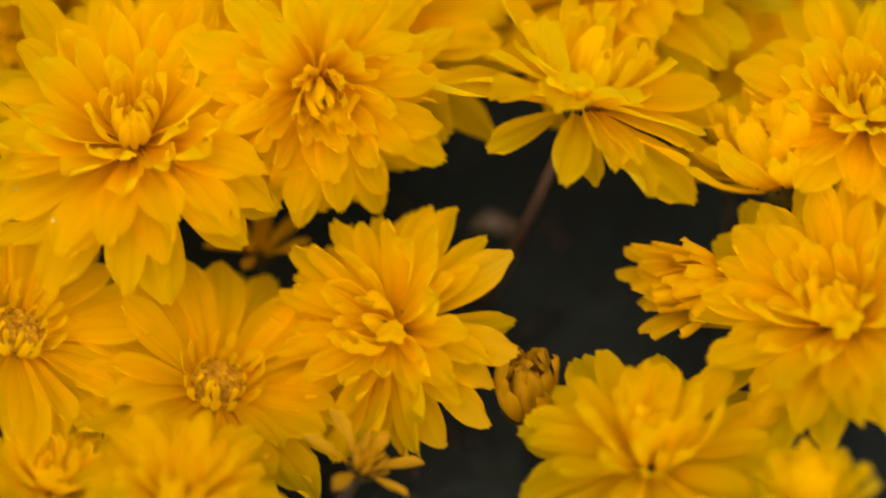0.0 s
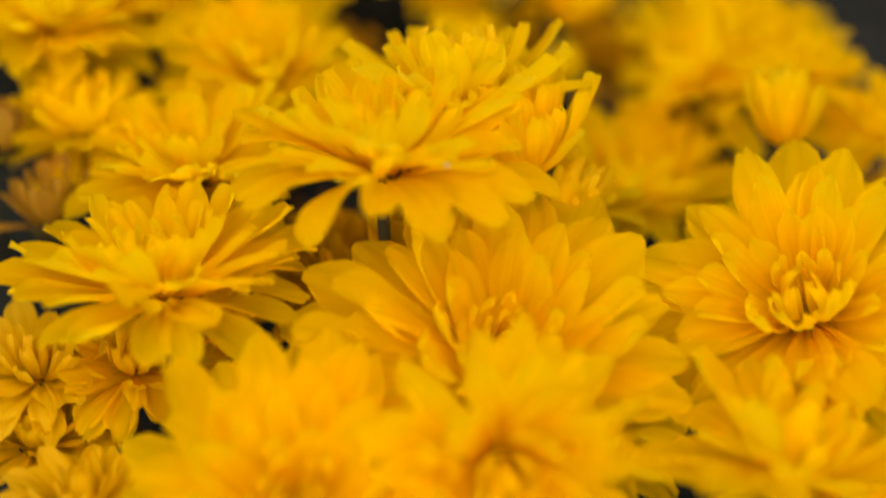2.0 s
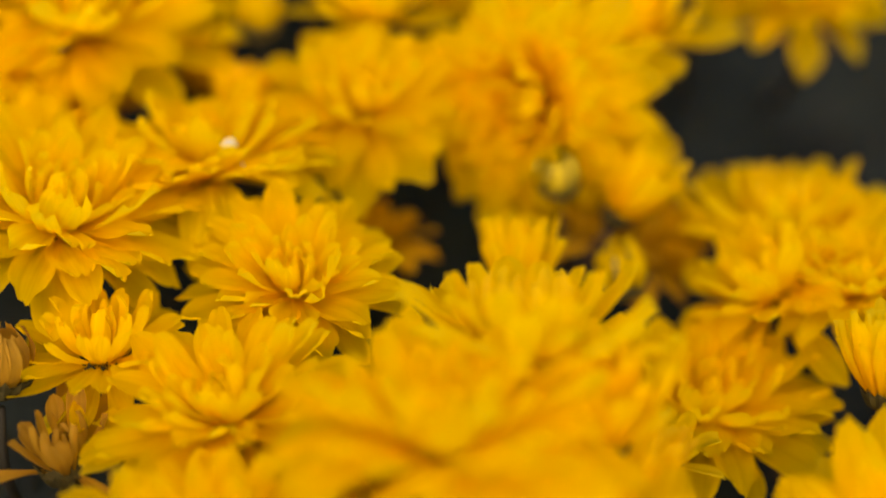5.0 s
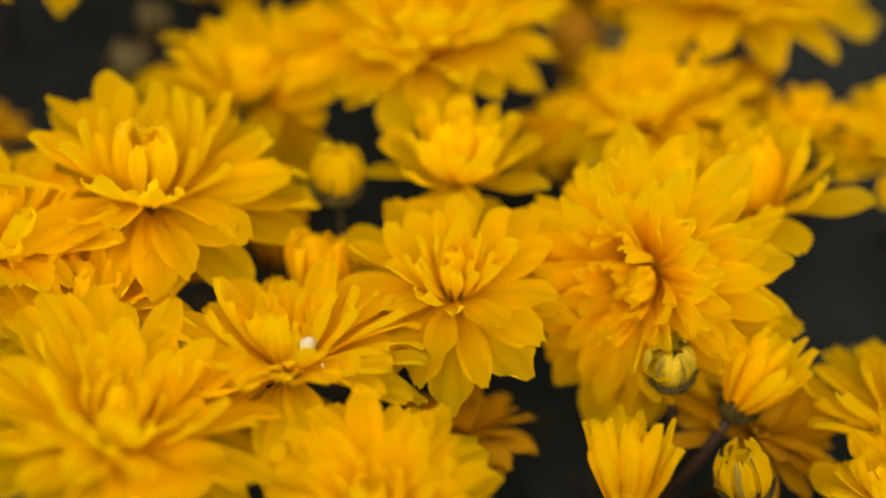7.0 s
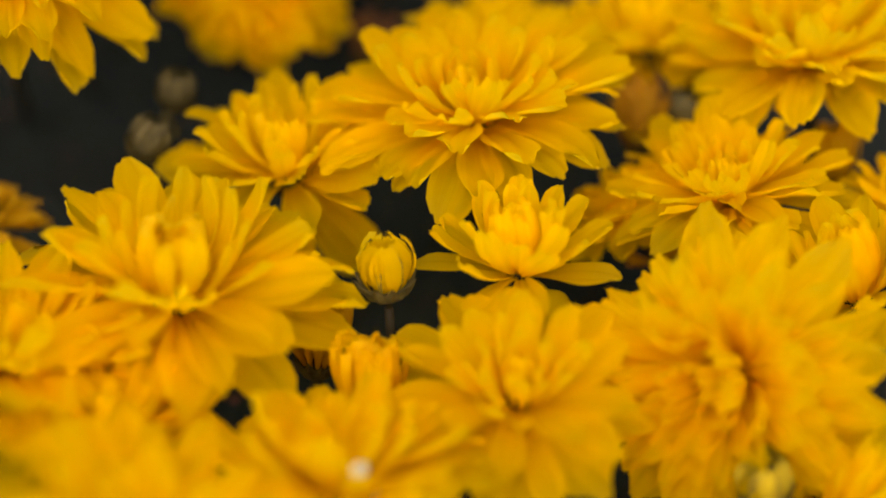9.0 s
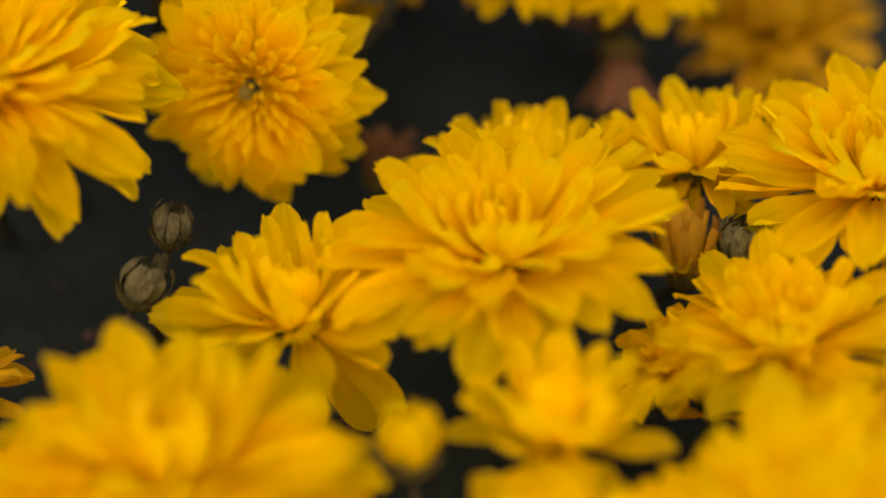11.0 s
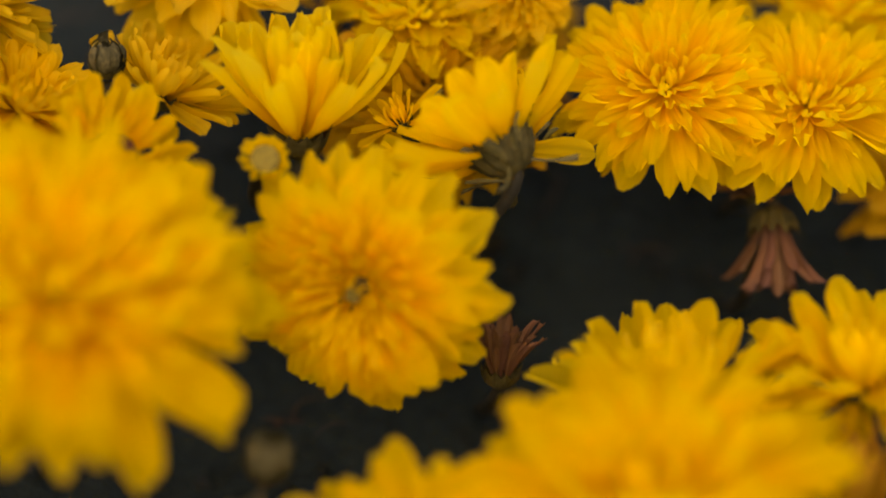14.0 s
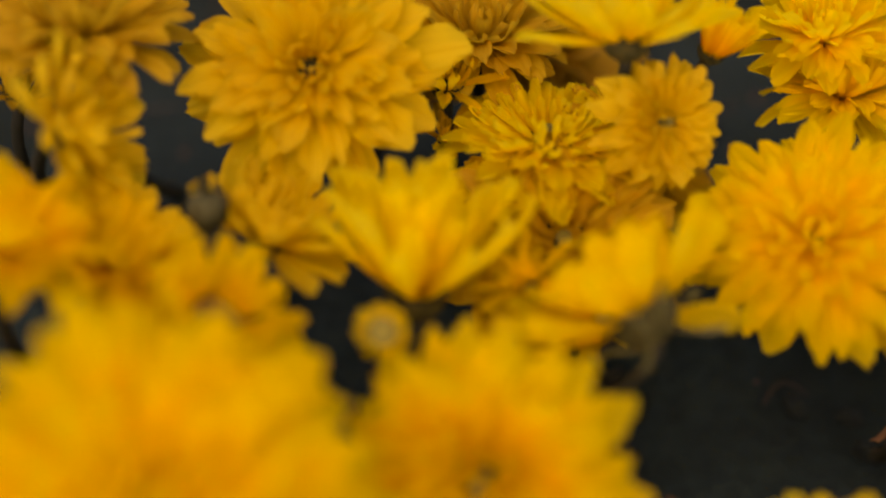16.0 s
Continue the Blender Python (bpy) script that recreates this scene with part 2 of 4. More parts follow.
# ---- petals: a small family of shared meshes ----
def petal_form(wide, bend0, bend1, cup, teeth, seed, nu=9, nv=8):
    """Points, faces and UVs of a petal of length 1 along x that bends from bend0 to bend1 (radians, up is positive); its edges lift by cup."""
    r = random.Random(seed)
    px = pz = 0.0
    verts, uvs, faces = [], [], []
    side, ph, ph2, lobes = r.uniform(-0.07, 0.07), r.uniform(0, 6), r.uniform(0, 6), r.choice((1.0, 1.5, 1.5, 2.0))
    curl = r.uniform(-0.25, 0.2)
    for i in range(nu + 1):
        u = i / nu
        if i:
            s = u - 0.5 / nu
            th = bend0 + (bend1 - bend0) * s + curl * max(0.0, s - 0.7) / 0.3
            px, pz = px + math.cos(th) / nu, pz + math.sin(th) / nu
        grow = min(1.0, u / 0.66)
        w = wide / 2 * (0.30 + 0.70 * grow * grow * (3 - 2 * grow))
        if u > 0.7:
            w *= math.sqrt(max(0.0, 1 - ((u - 0.7) / 0.325) ** 2)) * 0.86 + 0.14
        for j in range(nv + 1):
            v = 2 * j / nv - 1
            z = pz + cup * wide * (v * v - 0.3) * (0.4 + 0.6 * u) + 0.016 * math.cos(2.5 * math.pi * v) * wide / 0.3
            z += 0.022 * math.sin(5 * u + ph + 2 * v) * u + 0.05 * wide * abs(v) * math.sin(11 * u + ph2 + 3 * v) * u
            x = px - 0.42 * v * v * wide * max(0.0, u - 0.72) / 0.28 * 0.5
            if i == nu:
                x -= teeth * (0.5 - 0.5 * math.cos(2 * math.pi * lobes * v + ph2)) * (1 - 0.5 * v * v)
            verts.append((x, v * w + side * u * u, z))
            uvs.append((u, v * 0.5 * wide / 0.3))
    n = nv + 1
    for i in range(nu):
        for j in range(nv):
            faces.append((i * n + j, i * n + n + j, i * n + n + j + 1, i * n + j + 1))
    return verts, faces, uvs


def mesh_with_uv(name, mat, verts, faces, uvs):
    me = bpy.data.meshes.new(name)
    me.from_pydata(verts, [], faces)
    layer = me.uv_layers.new(name="UVMap")
    flat = np.array(uvs, dtype=np.float32)[[k for f in faces for k in f]]
    layer.data.foreach_set("uv", flat.ravel())
    me.polygons.foreach_set("use_smooth", [True] * len(me.polygons))
    me.materials.append(mat)
    return me


# width, bend at the claw, bend at the tip, cup, depth of the teeth
SHAPES = {"ray": (0.30, 0.15, -0.25, 0.16, 0.032), "broad": (0.37, 0.12, -0.22, 0.14, 0.035), "arch": (0.29, 0.2, -0.45, 0.12, 0.032), "rise": (0.29, -0.10, 0.35, 0.22, 0.035), "incurve": (0.22, -0.25, 0.75, 0.34, 0.03), "claw": (0.135, -0.2, 0.75, 0.45, 0.03), "quill": (0.17, -0.2, 0.6, 0.5, 0.03), "spike": (0.15, -0.05, 0.28, 0.5, 0.03), "spoon": (0.33, -0.08, 0.30, 0.34, 0.02), "hug": (0.40, 0.75, 2.35, 0.16, 0.02), "limp": (0.22, 0.05, -0.2, 0.35, 0.07), "round": (0.44, 0.0, 0.15, 0.26, 0.02)}
FORMS, PETALS = {}, {}


def form(shape, pick):
    if (shape, pick) not in FORMS:
        wide, b0, b1, cup, teeth = SHAPES[shape]
        vr = random.Random(shape + str(pick))
        steady = shape in ("hug", "spike", "claw", "spoon")
        spread = 0.1 if steady else 0.22
        FORMS[shape, pick] = petal_form(wide * vr.uniform(0.88, 1.14), b0 + vr.uniform(-0.12, 0.12), b1 + vr.uniform(-spread, spread), cup * vr.uniform(0.5, 1.4), teeth * vr.uniform(0.2, 1.3), shape + str(pick) + "f", 7 if steady else 9, 4 if steady else 8)
    return FORMS[shape, pick]


def petal(shape, mat, rnd):
    key = (shape, mat.name, rnd.randrange(6))
    if key not in PETALS:
        PETALS[key] = mesh_with_uv("petal", mat, *form(shape, key[2]))
    return PETALS[key]


def massed(name, mat, pieces):
    """One mesh of many small petals: pieces are (form, matrix)."""
    verts, faces, uvs = [], [], []
    for (pv, pf, pu), m in pieces:
        base = len(verts)
        mm = np.array(m)
        verts.extend((np.array(pv) @ mm[:3, :3].T + mm[:3, 3]).tolist())
        faces.extend([tuple(base + k for k in f) for f in pf])
        uvs.extend(pu)
    return mesh_with_uv(name, mat, verts, faces, uvs)


# ---- other flower parts ----
def disc_mesh(mat, florets, seed):
    """A low dome of radius 1, its skin pushed up into small floret knobs."""
    r = random.Random(seed)
    bm = bmesh.new()
    bmesh.ops.create_icosphere(bm, subdivisions=4, radius=1.0)
    knobs = []
    for i in range(florets):
        a, rr = i * 2.39996, math.sqrt((i + 0.5) / florets) * 0.98
        knobs.append((rr * math.cos(a), rr * math.sin(a), r.uniform(0.08, 0.3)))
    for v in bm.verts:
        lift = 0.0
        if v.co.z > -0.05:
            near = min((math.hypot(v.co.x - kx, v.co.y - ky), kh) for kx, ky, kh in knobs)
            lift = near[1] * max(0.0, 1 - (near[0] * math.sqrt(florets) / 0.95) ** 2)
        v.co.z = v.co.z * 0.42 + lift
    return mesh_from(bm, "disc", mat, False)


def calyx_mesh(mat, seed):
    """A green cup of ribbed, pointed bracts, rim radius 1 at z = 0, going down to the stem."""
    r = random.Random(seed)
    bm = bmesh.new()
    n = 24
    prof = [(0.16, -1.0, 0.0, 0.0), (0.42, -0.88, 0.05, 0.0), (0.74, -0.62, 0.12, 0.0), (0.92, -0.3, 0.16, 0.1), (1.02, 0.0, 0.14, 0.24), (1.10, 0.16, 0.16, 0.42)]
    tip = [r.uniform(0.6, 1.3) for _ in range(n)]
    rings = []
    for p, z, rib, rise in prof:
        ring = []
        for k in range(n):
            crest = 0.5 + 0.5 * math.cos(6.2832 * k / 2)
            rad = p * (1 - rib * (1 - crest))
            ring.append(bm.verts.new((rad * math.cos(6.2832 * k / n), rad * math.sin(6.2832 * k / n), z + rise * (crest * tip[k] - 0.5))))
        rings.append(ring)
    rings.append([bm.verts.new((0.8 * math.cos(6.2832 * k / n), 0.8 * math.sin(6.2832 * k / n), -0.1)) for k in range(n)])
    for a, c in zip(rings, rings[1:]):
        for k in range(n):
            bm.faces.new((a[k], a[(k + 1) % n], c[(k + 1) % n], c[k]))
    bm.faces.new(rings[-1])
    return mesh_from(bm, "calyx", mat, False)


DISCS = [disc_mesh(DISC, 70, 1), disc_mesh(DISC, 60, 2)]
BROWN_DISC = disc_mesh(BROWN, 60, 5)
GREEN_DISCS = [disc_mesh(DISCGREEN, 60, 3)]
CALYXES = [calyx_mesh(GREEN, 1), calyx_mesh(GREEN, 2)]
BUD_CALYXES = [calyx_mesh(SEPAL, 3), calyx_mesh(SEPAL, 4)]


def core_mesh(mat):
    bm = bmesh.new()
    bmesh.ops.create_uvsphere(bm, u_segments=16, v_segments=10, radius=1.0)
    return mesh_from(bm, "core", mat)


CORES = {"green": core_mesh(GREEN), "gold": core_mesh(DISC)}


def stem_mesh(points, r0, r1, mat=None):
    """A tapering round stalk along points."""
    bm = bmesh.new()
    rings = []
    for i, p in enumerate(points):
        d = (points[min(i + 1, len(points) - 1)] - points[max(i - 1, 0)]).normalized()
        side = d.orthogonal().normalized() if abs(d.x) > 0.9 else d.cross(Vector((1, 0, 0))).normalized()
        up = d.cross(side)
        rad = r0 + (r1 - r0) * i / (len(points) - 1)
        rings.append([bm.verts.new(p + rad * (math.cos(k * 0.7854) * side + math.sin(k * 0.7854) * up)) for k in range(8)])
    for a, b in zip(rings, rings[1:]):
        for k in range(8):
            bm.faces.new((a[k], a[(k + 1) % 8], b[(k + 1) % 8], b[k]))
    bm.faces.new(rings[0][::-1])
    bm.faces.new(rings[-1])
    return mesh_from(bm, "stem", mat or STEM)


def child(name, data, parent, local, label=""):
    ob = new(name, data)
    ob.parent = parent
    ob.matrix_basis = local
    return tagged(ob, label)


# kind: rows of (petal shape, count, length, lift in degrees, width factor, start radius, height), in flower diameters
KINDS = {
    "open": [("arch", 16, 0.52, 6, 1.02, 0.035, 0.0), ("ray", 17, 0.51, 16, 0.98, 0.035, 0.010), ("ray", 16, 0.47, 27, 0.95, 0.03, 0.020), ("rise", 13, 0.40, 37, 0.95, 0.028, 0.028), ("rise", 11, 0.32, 49, 0.9, 0.026, 0.034), ("incurve", 12, 0.26, 58, 0.72, 0.026, 0.036), ("claw", 9, 0.21, 70, 1.1, 0.02, 0.038)],
    "loose": [("broad", 10, 0.51, -6, 0.95, 0.035, 0.0), ("broad", 11, 0.49, 8, 0.9, 0.03, 0.012), ("ray", 11, 0.45, 21, 1.2, 0.03, 0.017), ("rise", 9, 0.38, 34, 1.15, 0.028, 0.022), ("incurve", 10, 0.30, 54, 1.1, 0.026, 0.028), ("claw", 8, 0.24, 68, 1.3, 0.02, 0.032)],
    "star": [("broad", 9, 0.51, -2, 1.0, 0.05, -0.01), ("broad", 11, 0.49, 9, 0.9, 0.05, 0.0), ("ray", 10, 0.44, 24, 1.1, 0.05, 0.01), ("rise", 9, 0.36, 43, 1.1, 0.055, 0.02), ("spike", 11, 0.31, 62, 1.25, 0.065, 0.03), ("spike", 10, 0.30, 74, 1.2, 0.05, 0.03), ("claw", 7, 0.27, 82, 1.4, 0.035, 0.03)],
    "tuft": [("broad", 10, 0.53, -2, 0.85, 0.04, -0.01), ("ray", 13, 0.52, 7, 1.05, 0.04, 0.0), ("ray", 12, 0.49, 19, 1.0, 0.04, 0.012), ("rise", 11, 0.43, 36, 1.0, 0.045, 0.02), ("incurve", 12, 0.38, 54, 0.9, 0.05, 0.03), ("claw", 12, 0.35, 68, 1.35, 0.05, 0.03), ("claw", 9, 0.31, 80, 1.3, 0.03, 0.03)],
    "shaggy": [("ray", 17, 0.54, -8, 0.95, 0.04, -0.01), ("ray", 20, 0.52, 5, 0.85, 0.04, 0.0), ("rise", 19, 0.47, 18, 0.85, 0.04, 0.01), ("rise", 17, 0.41, 34, 0.8, 0.035, 0.02), ("incurve", 12, 0.33, 52, 0.85, 0.03, 0.03), ("claw", 9, 0.25, 66, 1.2, 0.03, 0.03)],
    "bowl": [("ray", 6, 0.58, 2, 1.1, 0.06, -0.01), ("rise", 8, 0.54, 26, 1.1, 0.06, 0.0), ("rise", 10, 0.52, 46, 1.05, 0.06, 0.01), ("incurve", 10, 0.48, 60, 1.1, 0.06, 0.02), ("incurve", 9, 0.45, 70, 1.1, 0.05, 0.03), ("claw", 8, 0.40, 82, 1.3, 0.03, 0.03)],
    "daisy": [("broad", 14, 0.51, 4, 0.92, 0.06, 0.0), ("broad", 14, 0.49, 12, 0.88, 0.06, 0.008), ("ray", 15, 0.44, 21, 1.15, 0.06, 0.015), ("claw", 15, 0.17, 50, 1.5, 0.085, 0.02), ("claw", 11, 0.12, 66, 1.5, 0.07, 0.03)],
    "double": [("broad", 13, 0.51, -10, 0.80, 0.04, 0.0), ("broad", 15, 0.48, -1, 0.70, 0.04, 0.010), ("ray", 16, 0.45, 8, 0.95, 0.04, 0.020), ("spoon", 19, 0.25, 8, 0.86, 0.185, 0.042), ("spoon", 20, 0.235, 14, 0.84, 0.168, 0.056), ("spoon", 20, 0.22, 20, 0.80, 0.150, 0.069), ("spoon", 19, 0.20, 27, 0.78, 0.132, 0.080), ("spoon", 17, 0.18, 35, 0.76, 0.110, 0.088), ("spoon", 15, 0.155, 43, 0.76, 0.088, 0.093), ("spoon", 12, 0.13, 52, 0.78, 0.066, 0.095), ("spoon", 8, 0.10, 62, 0.8, 0.045, 0.094)],
    "scoop": [("round", 9, 0.52, -8, 0.80, 0.04, 0.0), ("round", 11, 0.47, 4, 0.80, 0.04, 0.01), ("round", 12, 0.42, 14, 0.76, 0.05, 0.025), ("round", 13, 0.36, 24, 0.72, 0.05, 0.04), ("round", 13, 0.31, 34, 0.68, 0.05, 0.05), ("rise", 12, 0.26, 44, 0.95, 0.05, 0.06), ("incurve", 11, 0.20, 54, 1.1, 0.04, 0.07), ("incurve", 8, 0.15, 62, 1.1, 0.03, 0.075), ("claw", 6, 0.11, 70, 1.5, 0.02, 0.075)],
    "spider": [("ray", 18, 0.51, -9, 0.9, 0.04, 0.0), ("ray", 20, 0.50, 2, 0.8, 0.04, 0.01), ("ray", 22, 0.47, 11, 0.7, 0.04, 0.02), ("rise", 22, 0.42, 19, 0.62, 0.04, 0.03), ("rise", 22, 0.36, 28, 0.58, 0.04, 0.04), ("rise", 20, 0.30, 37, 0.58, 0.04, 0.05), ("rise", 17, 0.24, 47, 0.6, 0.035, 0.055), ("incurve", 13, 0.18, 57, 0.8, 0.03, 0.06), ("claw", 9, 0.13, 67, 1.1, 0.02, 0.06)],
    "dome": [("broad", 11, 0.60, -12, 0.8, 0.04, -0.01), ("arch", 24, 0.53, -4, 0.85, 0.04, 0.0), ("ray", 26, 0.53, 13, 0.76, 0.04, 0.01), ("ray", 26, 0.52, 27, 0.74, 0.04, 0.02), ("ray", 25, 0.50, 41, 0.72, 0.035, 0.03), ("rise", 21, 0.45, 53, 0.72, 0.03, 0.035), ("rise", 14, 0.36, 66, 0.75, 0.025, 0.04), ("claw", 8, 0.25, 76, 1.2, 0.02, 0.04)],
    "flat": [("rise", 12, 0.50, 12, 1.05, 0.05, 0.0), ("rise", 13, 0.47, 24, 1.0, 0.05, 0.012), ("rise", 12, 0.40, 40, 0.95, 0.05, 0.02), ("quill", 12, 0.32, 55, 1.0, 0.05, 0.025), ("quill", 9, 0.26, 70, 1.0, 0.03, 0.03)],
    "cup": [("rise", 9, 0.66, 30, 0.95, 0.06, 0.0), ("rise", 10, 0.64, 43, 0.92, 0.06, 0.01), ("rise", 10, 0.62, 56, 0.88, 0.06, 0.02), ("incurve", 9, 0.56, 68, 1.0, 0.05, 0.03), ("incurve", 7, 0.48, 80, 1.0, 0.03, 0.03)],
    "goblet": [("rise", 7, 0.72, 38, 0.82, 0.06, 0.0), ("rise", 9, 0.72, 50, 0.78, 0.06, 0.01), ("rise", 9, 0.70, 61, 0.76, 0.06, 0.02), ("rise", 8, 0.66, 71, 0.76, 0.05, 0.03), ("rise", 7, 0.58, 80, 0.76, 0.03, 0.03)],
    "half": [("spike", 13, 0.88, 60, 1.15, 0.17, 0.0), ("spike", 14, 0.94, 68, 1.15, 0.16, 0.02), ("spike", 12, 0.92, 77, 1.15, 0.12, 0.03), ("spike", 9, 0.85, 86, 1.1, 0.07, 0.05)],
    "burst": [("broad", 5, 0.60, -28, 0.75, 0.06, -0.03), ("ray", 11, 0.57, 6, 1.1, 0.06, -0.02), ("ray", 11, 0.53, 19, 1.05, 0.06, 0.0), ("rise", 10, 0.48, 33, 1.0, 0.06, 0.01), ("rise", 9, 0.44, 46, 0.9, 0.06, 0.02), ("incurve", 9, 0.39, 56, 0.9, 0.05, 0.03), ("claw", 7, 0.31, 66, 1.3, 0.03, 0.03)],
    "shut": [("quill", 12, 0.88, 70, 1.25, 0.18, 0.0), ("quill", 11, 0.90, 77, 1.25, 0.16, 0.02), ("quill", 9, 0.85, 84, 1.2, 0.12, 0.04), ("quill", 6, 0.75, 90, 1.1, 0.06, 0.06)],
    "wilt": [("limp", 12, 0.85, 70, 0.8, 0.16, 0.0), ("limp", 11, 0.88, 78, 0.8, 0.13, 0.01), ("limp", 8, 0.8, 86, 0.8, 0.08, 0.02)],
    "eye": [("broad", 9, 0.44, 12, 1.15, 0.12, -0.02), ("rise", 12, 0.40, 30, 1.15, 0.15, 0.0), ("quill", 14, 0.35, 48, 1.5, 0.16, 0.01), ("quill", 13, 0.26, 64, 1.1, 0.15, 0.015)],
    "button": [("rise", 13, 0.30, 24, 1.6, 0.19, -0.06), ("rise", 14, 0.29, 46, 1.6, 0.22, -0.02), ("rise", 14, 0.24, 66, 1.6, 0.25, 0.0)],
    "spent": [("limp", 7, 0.55, 28, 1.2, 0.10, 0.0), ("rise", 7, 0.40, 52, 1.0, 0.08, 0.01), ("quill", 9, 0.30, 66, 1.0, 0.07, 0.02), ("quill", 7, 0.24, 80, 1.0, 0.04, 0.03)],
}
UNRULY = {"shaggy": 1.5, "loose": 1.2, "tuft": 1.3, "burst": 1.2, "star": 0.9, "double": 0.8, "dome": 0.9, "half": 0.7, "shut": 0.5, "eye": 0.8, "button": 0.7}
LABELS = {"dome": "high-domed yellow chrysanthemum with close layered petals", "open": "fully open yellow chrysanthemum with many layered petals", "loose": "open yellow chrysanthemum with broad drooping outer petals", "star": "open yellow chrysanthemum with broad petals round an upright tuft", "tuft": "yellow chrysanthemum with a tall centre and loose spread petals", "shaggy": "ragged yellow chrysanthemum with disordered fading petals", "bowl": "half-open yellow chrysanthemum with petals raised in a bowl", "daisy": "flat open yellow chrysanthemum with a bare orange disc", "double": "dense double yellow chrysanthemum with a tight centre", "flat": "shallow bowl-shaped yellow chrysanthemum with toothed petal tips", "goblet": "upright cup-shaped yellow chrysanthemum above its dark calyx", "cup": "cup-shaped yellow chrysanthemum opening above its green calyx", "shut": "barely opened ochre chrysanthemum bud with petals still folded in", "half": "half-open orange-yellow chrysanthemum bud with quilled petals", "burst": "yellow chrysanthemum with upright centre and few spread petals", "button": "small opening yellow chrysanthemum round a wide green disc", "eye": "golden chrysanthemum with a sunken dark brown centre", "wilt": "wilted brownish chrysanthemum with limp shrunken petals", "scoop": "dull yellow chrysanthemum with rounded scooped petals", "spider": "dense yellow chrysanthemum with many narrow layered petals", "spent": "faded ochre chrysanthemum with sparse curled petals", "bud": "round closed chrysanthemum bud on a thin stem"}
LABELS_MAT = {"shaded_petal": "dull yellow chrysanthemum with shade put into its petal colour", "tan_petal": "dull tan-brown chrysanthemum fading among the yellow ones", "ochre_shaded_petal": "dull ochre-yellow chrysanthemum, shade partly put into its petal colour", "faded_shaded_petal": "dull ochre chrysanthemum, fading and shade both in its petal colour", "wilted_petal": "wilted brownish chrysanthemum with limp shrunken petals"}
COUNT = [0]


